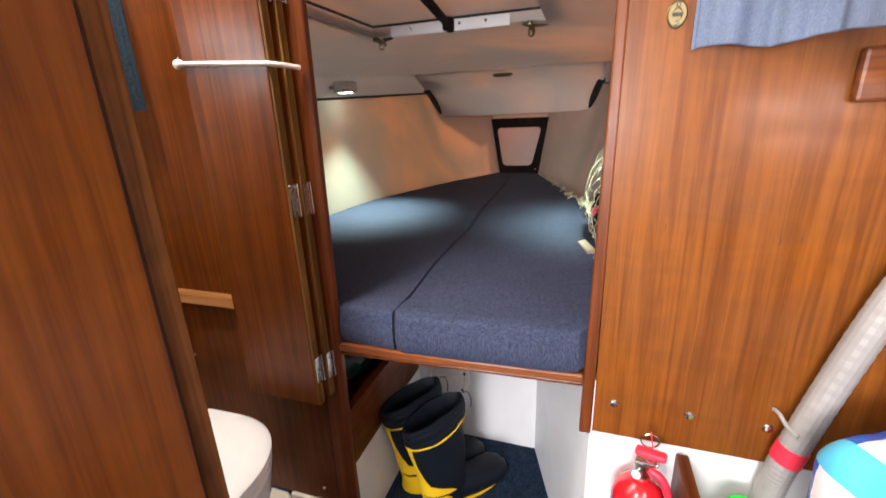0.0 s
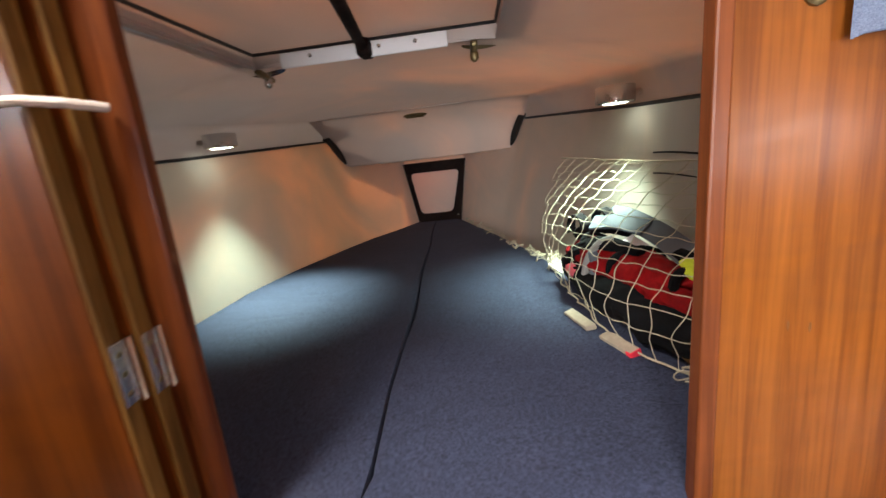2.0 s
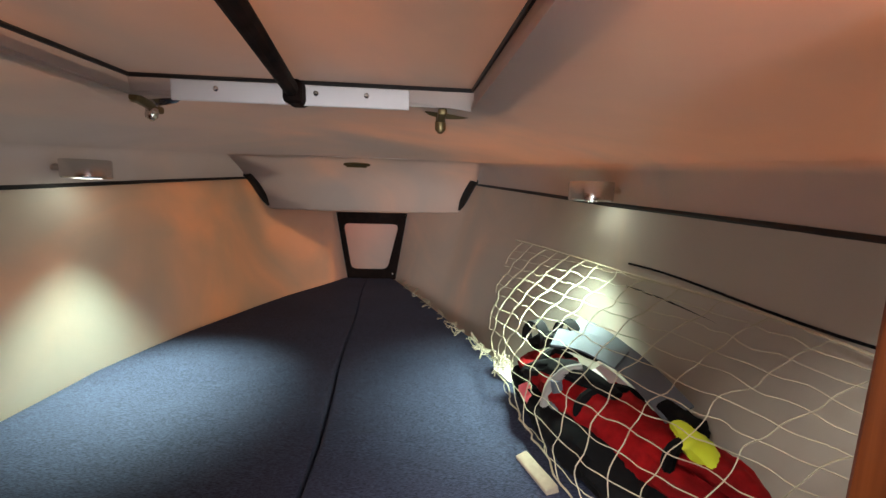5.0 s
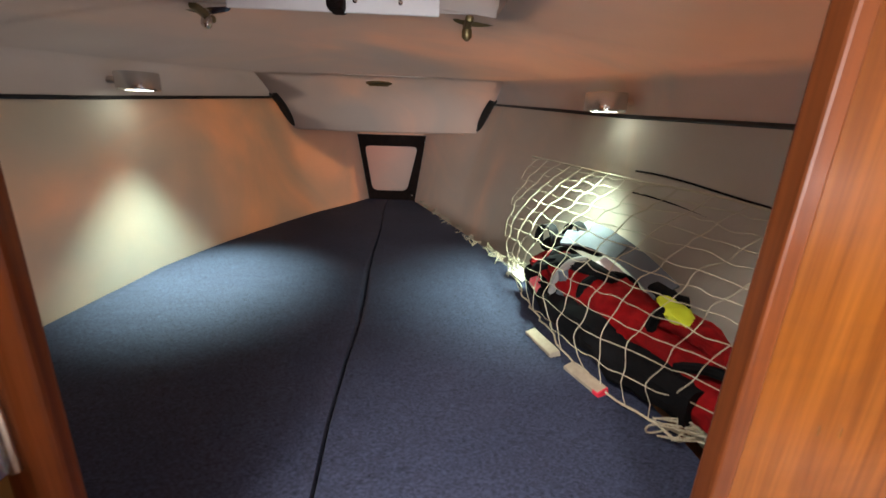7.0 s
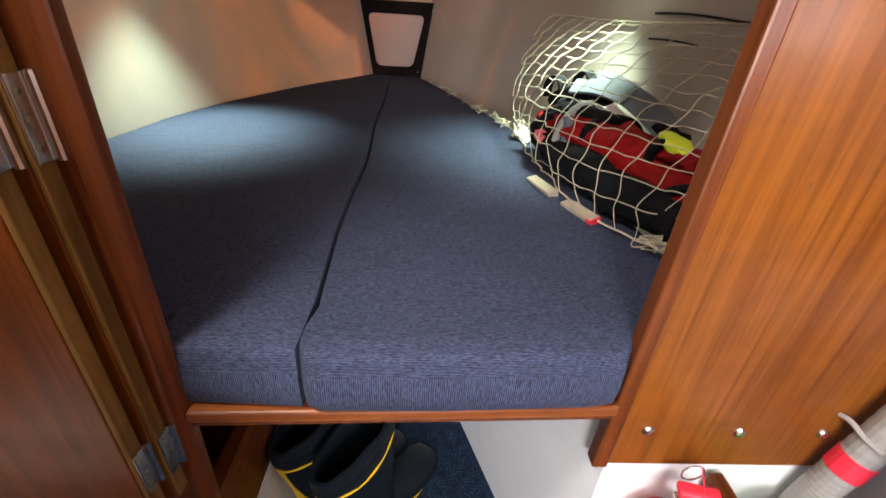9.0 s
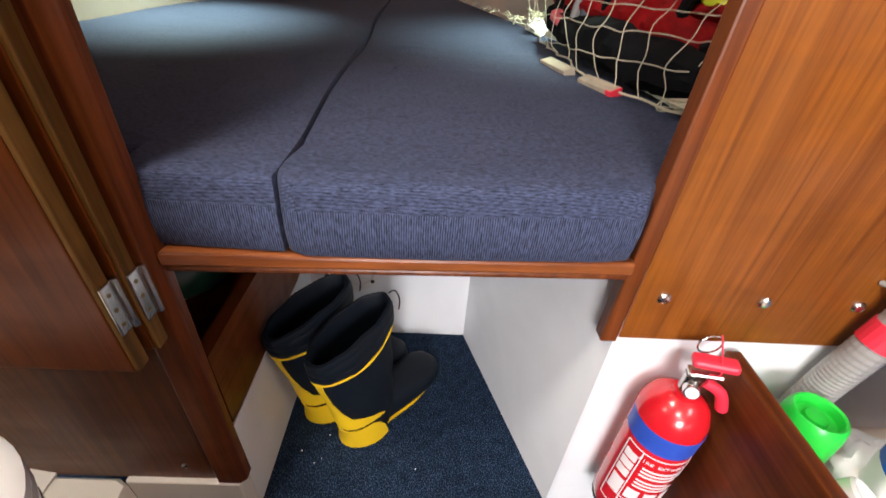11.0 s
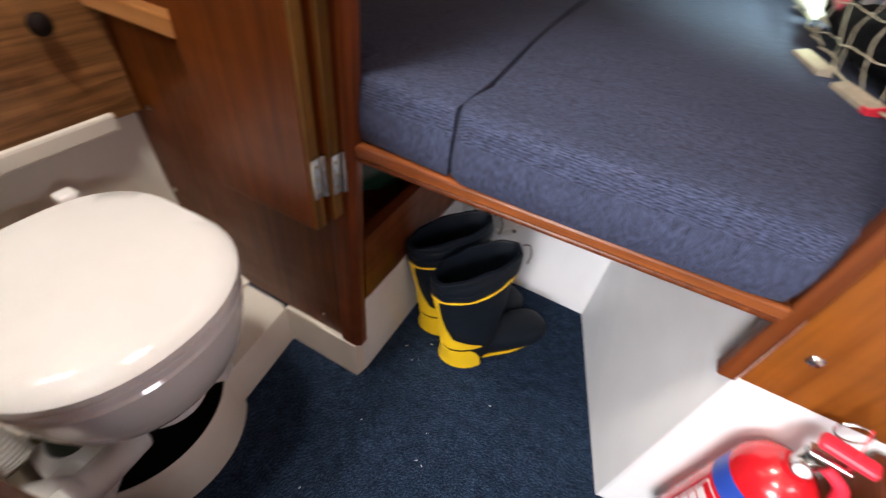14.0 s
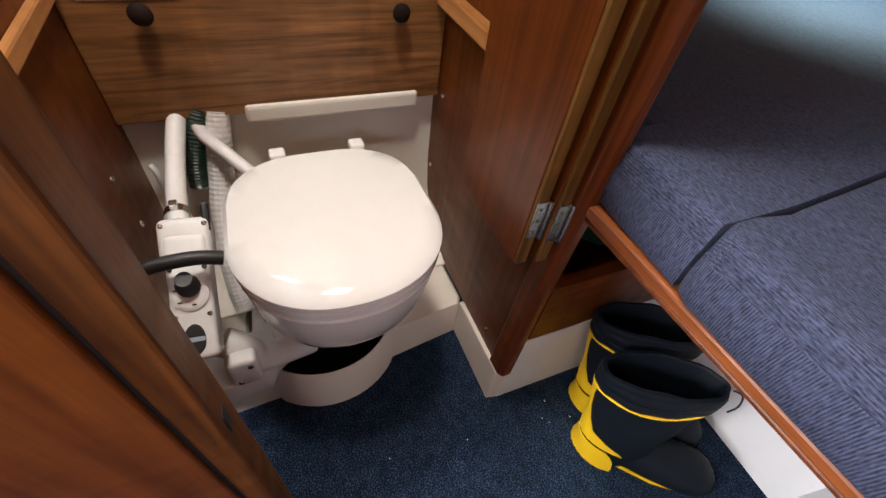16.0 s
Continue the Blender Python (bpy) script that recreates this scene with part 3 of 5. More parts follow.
structure("baseboard_starboard", box(0.622, 0.640, -0.4, 0.948, 0.0, 0.13), WHITE, "white painted plinth below the divider", "baseboard")
structure("locker_shelf", box(0.626, 1.25, -0.4, 0.948, 0.13, 0.29), CREAM, "cream moulded locker bottom", "shelf")
structure("trim_divider_board", box(0.598, 0.620, -0.4, 0.942, 0.105, 0.472, 0.004), TEAK_FORE, "varnished teak divider board of the side locker", "board")


# soft creases in the cushion tops: place, slope and reach
CREASES = [(-0.06, 1.15, 0.15, 0.055), (-0.03, 1.235, 0.1, 0.05), (-0.10, 1.20, -0.2, 0.05), (-0.05, 1.37, 0.2, 0.06), (0.10, 1.55, -0.15, 0.05), (0.12, 1.36, 0.1, 0.05), (-0.25, 1.30, 0.2, 0.08), (0.20, 1.15, 0.1, 0.06)]


def cushion(name, outline, label):
    """A foam cushion over a plan outline, with boxed front and rounded upper edge."""
    c = thing(name, (0, 1.5, 0.612), label, "cushion", "berth cushions")
    b = bmesh.new()
    n = len(outline)

    def top(x, y):
        z = 0.709 + 0.038 * max(0, (y - 0.95) / 1.9) + 0.004 * noise.noise(Vector((x * 3, y * 3, 1.7)))
        for px, py, slope, reach in CREASES:
            u = (x - px) / reach
            z += 0.0045 * math.exp(-u * u) * math.exp(-((y - py - slope * (x - px) - 0.010 * math.sin(u * 2)) / 0.014) ** 2)
        return z
    cx, cy = sum(p[0] for p in outline) / n, sum(p[1] for p in outline) / n

    def inset(p, d):
        v = Vector((cx - p[0], cy - p[1])).normalized() * d
        return p[0] + v.x, p[1] + v.y
    dense = []
    for i in range(n):
        p, q = outline[i], outline[(i + 1) % n]
        k = max(1, int(math.dist(p, q) / 0.04))
        dense += [(p[0] + (q[0] - p[0]) * j / k, p[1] + (q[1] - p[1]) * j / k) for j in range(k)]
    rings = []
    for d, drop in ((0.004, 1.0), (0.0, 0.94), (-0.003, 0.66), (-0.002, 0.42), (-0.001, 0.36), (0.0, 0.28), (0.001, 0.15), (0.004, 0.05), (0.010, 0.008)):
        rings.append([(*inset(p, d), top(*p) - (top(*p) - ZB - 0.008) * drop) for p in dense])
    for s in (0.93, 0.88, 0.82, 0.76, 0.7, 0.64, 0.58, 0.52, 0.46, 0.4, 0.34, 0.28, 0.22, 0.16, 0.1):
        rings.append([(cx + (p[0] - cx) * s, cy + (p[1] - cy) * s, top(cx + (p[0] - cx) * s, cy + (p[1] - cy) * s)) for p in dense])
    side, upper = grid(rings[:5], closed_u=True), grid(rings[4:], closed_u=True)
    upper.verts.ensure_lookup_table()
    upper.faces.new(upper.verts[-len(dense):])
    part("boxing", side, CUSHION_FRONT, c, smooth=True)
    part("top", upper, CUSHION, c, smooth=True)
    seam = [(*inset(p, -0.0005), top(*p) - (top(*p) - ZB - 0.008) * 0.36) for p in dense]
    part("piping", tube(seam + seam[:1], 0.0012, 5), CUSHION_FRONT, c)
    return c


def seam_x(y):
    return 0.034 - 0.055 * (y - 0.92) / 1.9


def seam_edge(off, ys):
    """Where the two cushions meet: a slightly wandering line."""
    return [(seam_x(y) + off + 0.004 * math.sin(y * 9), y) for y in ys]


ys = np.linspace(1.02, 2.88, 12)
cushion("berth_cushion", [(-0.124, 0.924), (seam_x(0.92) - 0.004, 0.919), (seam_x(0.92) - 0.003, 0.938), (seam_x(0.92) - 0.003, 0.97)] + seam_edge(-0.001, ys) + [(-0.125, 2.885), (-0.32, 2.56), (-0.475, 2.24), (-0.60, 1.90), (-0.63, 1.65), (-0.66, 1.30), (-0.68, 0.98), (-0.124, 0.972)], "blue-grey ribbed foam cushion with a boxed front on the berth")
cushion("berth_cushion", [(seam_x(0.92) + 0.004, 0.985), (seam_x(0.92) - 0.006, 0.955), (seam_x(0.92) - 0.006, 0.935), (seam_x(0.92) + 0.002, 0.920), (seam_x(0.92) + 0.018, 0.913), (0.20, 0.916), (0.38, 0.926), (0.410, 0.932), (0.420, 0.948), (0.44, 0.968), (0.58, 0.978), (0.56, 1.25), (0.50, 1.69), (0.425, 2.0), (0.29, 2.376), (0.12, 2.86), (0.09, 2.885)] + seam_edge(0.001, ys)[::-1], "blue-grey ribbed foam cushion with a boxed front and worn top")

# ---- toilet compartment ----
# moulded hull side behind the toilet
prof = [(-0.44, 0.118), (-0.52, 0.145), (-0.575, 0.195), (-0.607, 0.26), (-0.62, 0.33), (-0.625, 0.49), (-0.64, 0.80), (-0.655, 1.15), (-0.66, 1.9)]
structure("wall_head_side", solid([[(x, y, z) for y in (0.337, 0.915)] for x, z in prof], 0.01), CREAM, "cream moulded hull side behind the toilet", "wall", smooth=True)
# moulded plinth with a round well
WX, WY, WR = -0.40, 0.594, 0.166
outline = [(-0.64, 0.337), (-0.272, 0.337), (-0.280, 0.52), (-0.292, 0.72), (-0.318, 0.915), (-0.64, 0.915)]
rows = [[], [], [], [], [], []]
for k in range(96):
    a = 2 * math.pi * k / 96
    d = Vector((math.cos(a), math.sin(a)))
    best = 9.0
    for i in range(len(outline)):
        p, q = Vector(outline[i]), Vector(outline[(i + 1) % len(outline)])
        e, w = q - p, p - Vector((WX, WY))
        den = d.x * e.y - d.y * e.x
        if abs(den) > 1e-9:
            s, u = (w.x * e.y - w.y * e.x) / den, (w.x * d.y - w.y * d.x) / den
            if s > 0 and -1e-6 <= u <= 1 + 1e-6:
                best = min(best, s)
    r = max(best, WR)
    for row, (rr, z) in zip(rows, ((r + 0.010 * (r <= WR), 0.0), (r, 0.112), (r - 0.006, 0.12), (WR - 0.006, 0.12), (WR - 0.009, 0.116), (WR - 0.012, 0.006))):
        row.append((WX + d.x * rr, WY + d.y * rr, z))
structure("toilet_plinth", grid(rows, closed_u=True), CREAM, "cream moulded toilet plinth with a round well", "plinth", smooth=True)
# black disc puts the well's shade into the colour of its bottom
structure("well_shade", lathe([(WR - 0.01, 0.0), (WR - 0.01, 0.004)], Matrix.Translation((WX, WY, 0.001)), 32), BLACK, "black disc painted for the shade at the bottom of the toilet well", "plinth")
structure("baseboard_port", prism([(-0.318, 0.905), (-0.123, 0.905), (-0.118, 0.93), (-0.318, 0.935)], 0.0, 0.124, 0.003), CREAM, "cream moulded plinth under the bulkhead", "baseboard")
structure("ledge_head", box(-0.632, -0.581, 0.537, 0.866, 0.490, 0.524, 0.006), CREAM, "cream moulded ledge behind the toilet", "ledge")
back = thing("back_panel", (-0.62, 0.63, 0.49), "brown wood-grain back panel behind the toilet", "panel")
part("board", box(-0.604, -0.588, 0.339, 0.913, 0.508, 0.86, 0.002), BACKREST, back)
for y, z in ((0.436, 0.682), (0.822, 0.675)):
    part("knob", lathe([(0.007, 0.0), (0.007, 0.008), (0.014, 0.011), (0.016, 0.017), (0.013, 0.023), (0.006, 0.027)], to((-0.588, y, z), (1, 0, 0)), 20), BLACKWOOD, back, "dark turned wooden knob", smooth=True)
card = thing("notice_card", (-0.611, 0.42, 0.68), "white notice card with a red corner on the back panel", "notice")
part("sheet", box(-0.588, -0.5865, 0.365, 0.49, 0.696, 0.785), PAPER, card)
part("corner", box(-0.5865, -0.5858, 0.367, 0.41, 0.698, 0.718), REDPL, card)
# no hole is cut: a dark plate stands for the shade in the cut-out
structure("wall_recess_shade", box(-0.628, -0.6175, 0.505, 0.545, 0.40, 0.487, 0.012), BLACKWOOD, "dark plate painted as the shaded cut-out in the moulding for the hoses", "recess")

# rail and screws on the bulkhead
structure("trim_rail_aft", box(-0.63, -0.22, 0.337, 0.349, 0.700, 0.724, 0.004), RAIL, "light wooden fiddle rail on the aft bulkhead", "rail")
structure("trim_rail", box(-0.63, -0.345, 0.893, 0.916, 0.682, 0.712, 0.004), RAIL, "light wooden fiddle rail on the bulkhead", "rail")
for n, (x, y, z, ty) in enumerate(((-0.563, 0.915, 0.521, -1), (-0.589, 0.915, 0.329, -1), (-0.208, 0.915, 0.167, -1), (-0.458, 0.337, 0.497, 1), (-0.470, 0.337, 0.392, 1))):
    sc = thing("bulkhead_screw", (x, y, z), "small domed stainless screw head in the bulkhead", "screw", "screws of the toilet bulkheads")
    part("head", lathe([(0.006, 0), (0.0055, 0.002), (0.003, 0.0035)], to((x, y, z), (0, ty, 0)), 12), STEEL, sc)


def dome_bolt(x, z):
    sc = thing("bulkhead_bolt", (x, Y_B, z), "domed stainless bolt head near the bulkhead's lower edge", "bolt", "bolts of the starboard bulkhead")
    part("head", lathe([(0.009, 0), (0.0085, 0.002), (0.006, 0.0045), (0.002, 0.0055)], to((x, Y_B, z), (0, -1, 0)), 16), STEEL, sc)


for x in (0.482, 0.611, 0.733):
    dome_bolt(x, 0.557)

# folded door, two leaves against the bulkhead, tied with a cord
door = thing("folding_door", (-0.13, 0.89, 0.456), "folded two-leaf varnished teak door tied back against the bulkhead", "door")
for nm, y0, x1, z0 in (("front_leaf", 0.860, -0.137, 0.484), ("back_leaf", 0.884, -0.124, 0.496)):
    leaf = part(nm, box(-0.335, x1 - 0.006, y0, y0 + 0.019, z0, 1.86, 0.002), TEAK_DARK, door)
    part("edge_strip", box(x1 - 0.006, x1, y0 + 0.0005, y0 + 0.0185, z0 + 0.001, 1.859, 0.0015), EDGE, leaf, "worn bare wood edge strip")
for z in (0.575, 0.955, 1.335):
    for nm, x, y in (("hinge", -0.1365, 0.8695), ("hinge", -0.1235, 0.893)):
        h = part(nm, box(x, x + 0.003, y - 0.009, y + 0.009, z - 0.032, z + 0.032, 0.001), STEEL, door)
        part("pin", tube([(x + 0.004, y + 0.011, z - 0.033), (x + 0.004, y + 0.011, z + 0.033)], 0.0042, 10), STEEL, h)
        for dz in (-0.02, 0.0, 0.02):
            part("screw", lathe([(0.003, 0), (0.002, 0.001)], to((x + 0.003, y - 0.002, z + dz), (1, 0, 0)), 8), BRASS, h)
cord = thing("tie_cord", (-0.25, 0.86, 1.2), "white elastic cord stretched across the folded door", "cord")
part("cord", tube([(-0.352, 0.866, 1.216), (-0.338, 0.856, 1.215), (-0.25, 0.855, 1.209), (-0.14, 0.857, 1.202), (-0.118, 0.872, 1.199), (-0.104, 0.90, 1.196)], 0.0042, 8), CORD, cord)
part("knot", lathe([(0.003, -0.01), (0.009, -0.005), (0.0095, 0.003), (0.004, 0.01)], to((-0.352, 0.866, 1.216), (1, -0.3, 0)), 12), CORD, cord)
part("hook", tube(smooth_path([(-0.358, 0.915, 1.213), (-0.358, 0.885, 1.211), (-0.350, 0.864, 1.216), (-0.350, 0.866, 1.226)], 4), 0.0025, 6), STEEL, cord)
# small catch on the partition's edge
ct = thing("door_catch", (0.0, 0.480, 0.57), "dark metal catch on the partition edge", "catch")
part("body", box(-0.010, 0.006, 0.479, 0.486, 0.555, 0.585, 0.002), BLACK, ct)


def d_ring(x0, x1, yc, half, z, n=48):
    """D-shaped ring: straight rear edge at x0, round front at x1."""
    out = []
    xm = x0 + 0.55 * (x1 - x0)
    for k in range(n):
        a = -math.pi + 2 * math.pi * k / n
        c, s = math.cos(a), math.sin(a)
        if c >= 0:
            x, y = xm + (x1 - xm) * c ** 0.92, yc + half * math.copysign(abs(s) ** 0.92, s)
        else:
            e = 0.42
            x, y = xm - (xm - x0) * abs(c) ** e, yc + half * (1 - 0.20 * abs(c) ** 1.5) * math.copysign(abs(s) ** 0.6, s)
        out.append((x, y, z))
    return out


wc = thing("marine_toilet", (-0.32, 0.64, 0.12), "white marine toilet with its lid closed, hand pump at its side", "toilet")
YC = 0.637


def d_loft(levels):
    rows = [d_ring(x0, x1, YC, h, z) for x0, x1, h, z in levels]
    b = grid(rows, closed_u=True, caps=True)
    return b


part("lid", d_loft([(-0.490, -0.152, 0.158, 0.456), (-0.493, -0.147, 0.162, 0.460), (-0.493, -0.147, 0.162, 0.470), (-0.486, -0.156, 0.155, 0.478), (-0.455, -0.19, 0.13, 0.4815), (-0.40, -0.25, 0.07, 0.4825)]), CERAMIC, wc, smooth=True)
part("seat", d_loft([(-0.488, -0.156, 0.154, 0.434), (-0.491, -0.150, 0.160, 0.438), (-0.491, -0.150, 0.160, 0.450), (-0.486, -0.158, 0.154, 0.4545)]), CERAMIC, wc, smooth=True)
part("bowl", d_loft([(-0.42, -0.285, 0.060, 0.205), (-0.437, -0.262, 0.078, 0.214), (-0.452, -0.232, 0.102, 0.236), (-0.463, -0.205, 0.124, 0.268), (-0.472, -0.182, 0.140, 0.308), (-0.478, -0.166, 0.150, 0.355), (-0.481, -0.157, 0.155, 0.40), (-0.481, -0.154, 0.157, 0.424), (-0.475, -0.162, 0.150, 0.433)]), CERAMIC, wc, smooth=True)
for y in (0.574, 0.715):
    part("hinge", box(-0.508, -0.482, y - 0.014, y + 0.014, 0.452, 0.484, 0.005), CERAMIC, wc)
part("base", prism([(-0.47, 0.46), (-0.265, 0.44), (-0.258, 0.47), (-0.325, 0.56), (-0.335, 0.64), (-0.315, 0.68), (-0.283, 0.715), (-0.30, 0.745), (-0.47, 0.76)], 0.121, 0.150, 0.006), PLASTIC, wc)
part("foot", lathe([(0.078, 0.145), (0.070, 0.170), (0.066, 0.215)], Matrix.Translation((-0.355, YC, 0)) @ Matrix.Diagonal((1.05, 0.9, 1, 1)), 28), CERAMIC, wc, smooth=True)
for x, y in ((-0.275, 0.478), (-0.298, 0.712), (-0.44, 0.48)):
    part("mounting_bolt", lathe([(0.011, 0), (0.011, 0.003), (0.007, 0.004), (0.007, 0.011), (0.003, 0.013)], to((x, y, 0.150), (0, 0, 1)), 8), BRASS, wc)

pump = thing("hand_pump", (-0.29, 0.41, 0.12), "white plastic toilet hand pump with a black handle", "pump")
tilt = Matrix.Translation((-0.306, 0.413, 0.392)) @ pose(0, 0, 0, -8, -52, 4) @ Matrix.Diagonal((0.93, 0.93, 0.93, 1))
part("body", box(-0.032, 0.032, -0.031, 0.031, -0.115, 0.085, 0.010, 3, None, tilt), PLASTIC, pump, smooth=True)
part("cap", box(-0.035, 0.028, -0.038, 0.038, 0.045, 0.112, 0.011, 3, None, tilt), PLASTIC, pump, smooth=True)
part("valve_dial", lathe([(0.027, 0), (0.027, 0.004), (0.022, 0.006)], tilt @ to((0.032, 0.0, -0.01), (1, 0, 0)), 28), PLASTIC, pump)
for k in range(5):
    a = 0.6 + k * 1.1
    part("dial_mark", box(0.0385, 0.0392, 0.019 * math.cos(a) - 0.003, 0.019 * math.cos(a) + 0.003, -0.01 + 0.019 * math.sin(a) - 0.0012, -0.01 + 0.019 * math.sin(a) + 0.0012, 0, 2, None, tilt), BLACK, pump)
part("gland", lathe([(0.017, 0), (0.017, 0.012), (0.013, 0.02), (0.012, 0.035)], tilt @ to((0.036, 0.0, 0.0), (1, 0, 0.35)), 20), BLACK, pump, smooth=True)
part("handle", tube(smooth_path([Vector(tilt @ Vector(p)) for p in ((0.072, -0.068, 0.028), (0.077, -0.03, 0.036), (0.077, 0.02, 0.040), (0.07, 0.056, 0.036))], 6), 0.0105, 12), BLACK, pump, "black rubber-gripped handle", smooth=True)
part("maker_badge", lathe([(0.024, 0), (0.024, 0.002), (0.022, 0.003)], tilt @ to((0.031, 0.0, -0.082), (1, 0, 0)) @ Matrix.Diagonal((0.62, 1.0, 1, 1)), 28), BLACK, pump, "black oval maker's badge")
part("badge_bar", box(0.0338, 0.0346, -0.014, 0.014, -0.0855, -0.0785, 0.0005, 1, None, tilt), GREYPRINT, pump)
for y, z in ((-0.024, 0.03), (0.024, 0.03), (-0.024, -0.045), (0.024, -0.045), (-0.030, 0.10), (0.030, 0.10)):
    part("screw", lathe([(0.004, 0), (0.004, 0.002), (0.002, 0.003)], tilt @ to((0.031 if z < 0.05 else 0.027, y, z), (1, 0, 0)), 10), STEEL, pump)
part("valve_lever", box(0.012, 0.024, 0.026, 0.038, 0.085, 0.135, 0.004, 2, None, tilt), BLACK, pump)
low = prism([(-0.345, 0.365), (-0.245, 0.355), (-0.235, 0.40), (-0.24, 0.475), (-0.30, 0.50), (-0.345, 0.49)], 0.121, 0.185, 0.009)
part("valve_housing", low, PLASTIC, pump, smooth=True)
part("discharge_elbow", tube(smooth_path([(-0.285, 0.42, 0.26), (-0.275, 0.45, 0.235), (-0.272, 0.47, 0.20), (-0.30, 0.56, 0.165)], 6), 0.026, 14), PLASTIC, pump, smooth=True)
part("joker_flange", box(-0.262, -0.232, 0.418, 0.468, 0.185, 0.262, 0.008, 3), PLASTIC, pump, smooth=True)
for x, y, z in ((-0.232, 0.432, 0.2), (-0.232, 0.456, 0.245)):
    part("screw", lathe([(0.0055, 0), (0.005, 0.0025), (0.002, 0.004)], to((x, y, z), (1, 0, 0)), 12), STEEL, pump)
for x, y in ((-0.252, 0.375), (-0.25, 0.452)):
    part("screw", lathe([(0.007, 0), (0.007, 0.003), (0.003, 0.005)], to((x, y, 0.185), (0, 0, 1)), 12), STEEL, pump)


def hose(name, label, points, r, mat, ribs=0.0, segments=14, steps=10, clip=None, pitch=2):
    h = thing(name, points[-1], label, "hose", "hoses of the toilet")
    part("tube", tube(smooth_path(points, steps), r, segments, None, ribs, pitch), mat, h, smooth=not ribs)
    if clip:
        band = lathe([(r + 0.001, -0.007), (r + 0.0035, -0.007), (r + 0.0035, 0.007), (r + 0.001, 0.007)], to(*clip), 20)
        part("hose_clip", band, STEEL, h)
        part("clip_screw", box(-0.006, 0.006, r, r + 0.012, -0.007, 0.007, 0.002, 2, None, to(*clip)), STEEL, h)
    return h


hose("intake_hose", "white plastic hose from the back panel to the pump", [(-0.603, 0.427, 0.512), (-0.57, 0.419, 0.491), (-0.52, 0.411, 0.466), (-0.46, 0.409, 0.454), (-0.385, 0.412, 0.450)], 0.0155, PLASTIC, clip=((-0.41, 0.4105, 0.4495), (0.99, 0.0, -0.08)))
hose("drain_hose", "dark green ribbed hose hanging behind the toilet", [(-0.602, 0.462, 0.520), (-0.594, 0.450, 0.485), (-0.585, 0.437, 0.445), (-0.575, 0.428, 0.41), (-0.568, 0.425, 0.38)], 0.0155, GREENDARK, ribs=0.0022, steps=12)
hose("waste_hose", "white ribbed waste hose behind the toilet", [(-0.606, 0.489, 0.512), (-0.59, 0.478, 0.45), (-0.57, 0.466, 0.39), (-0.535, 0.452, 0.33), (-0.49, 0.445, 0.265), (-0.45, 0.445, 0.20), (-0.42, 0.45, 0.16)], 0.0225, PLASTIC, ribs=0.0012, steps=14)
hose("flush_hose", "thin white flush hose running to the toilet bowl", [(-0.590, 0.452, 0.495), (-0.575, 0.462, 0.478), (-0.54, 0.488, 0.466), (-0.505, 0.515, 0.452), (-0.475, 0.54, 0.435)], 0.0115, PLASTIC)
hk = thing("hook_lever", (-0.59, 0.36, 0.35), "small white plastic lever on the moulding", "lever")
part("lever", tube(smooth_path([(-0.598, 0.366, 0.33), (-0.588, 0.362, 0.37), (-0.585, 0.362, 0.41), (-0.592, 0.356, 0.422)], 5), 0.0055, 10), PLASTIC, hk, smooth=True)
vl = thing("green_seacock", (-0.42, 0.52, 0.12), "dark green seacock beside the pump base", "valve")
part("body", lathe([(0.03, 0.0), (0.032, 0.03), (0.022, 0.06), (0.016, 0.075)], Matrix.Translation((-0.40, 0.505, 0.121)), 18), GREENDARK, vl, smooth=True)
part("spindle", tube([(-0.40, 0.505, 0.19), (-0.36, 0.51, 0.205)], 0.006, 8), BRASS, vl)

# dark port curtain
def curtain(name, label, path, z0, z1, mat, folds, depth, hem=None):
    c = thing(name, (*path[0], z1), label, "curtain")
    pts = smooth_path([(x, y, 0) for x, y in path], 24)
    rows = []
    for j in range(13):
        f = j / 12
        row = []
        for i, p in enumerate(pts):
            q = pts[min(i + 1, len(pts) - 1)] - pts[max(i - 1, 0)]
            nrm = Vector((-q.y, q.x, 0)).normalized()
            u = i / len(pts)
            off = depth * (math.sin(u * folds * 2 * math.pi) + 0.4 * math.sin(u * folds * 4.4 * math.pi + 1)) * (0.5 + 0.5 * f)
            row.append(p + nrm * off + Vector((0, 0, z1 + (z0 - z1) * f + 0.004 * math.sin(u * 17))))
        rows.append(row)
    cl = part("cloth", solid(rows, 0.002), mat, c, smooth=True)
    if hem:
        part("hem", solid([[p + Vector((0, 0, 0.001)) for p in r] for r in rows[-3:]], 0.005), mat, c, smooth=True)
    part("rod", tube([p + Vector((0, 0, z1)) for p in pts[::6]], 0.005, 8), STEEL, c)
    return c


curtain("dark_curtain", "dark navy curtain over the port window of the toilet", [(-0.475, 0.875), (-0.49, 0.82), (-0.497, 0.74), (-0.50, 0.66)], 1.133, 1.55, CURTAIN_DARK, 4, 0.008)
curtain("blue_curtain", "light blue-grey hemmed curtain over the starboard window", [(0.534, 0.931), (0.60, 0.925), (0.665, 0.90), (0.705, 0.82), (0.712, 0.6), (0.712, 0.25)], 1.178, 1.60, CURTAIN_BLUE, 5, 0.007, True)

# ---- starboard bulkhead fittings ----
lk = thing("lock_plate", (0.513, Y_B, 1.228), "oval tarnished brass plate with a slotted latch on the bulkhead", "latch")
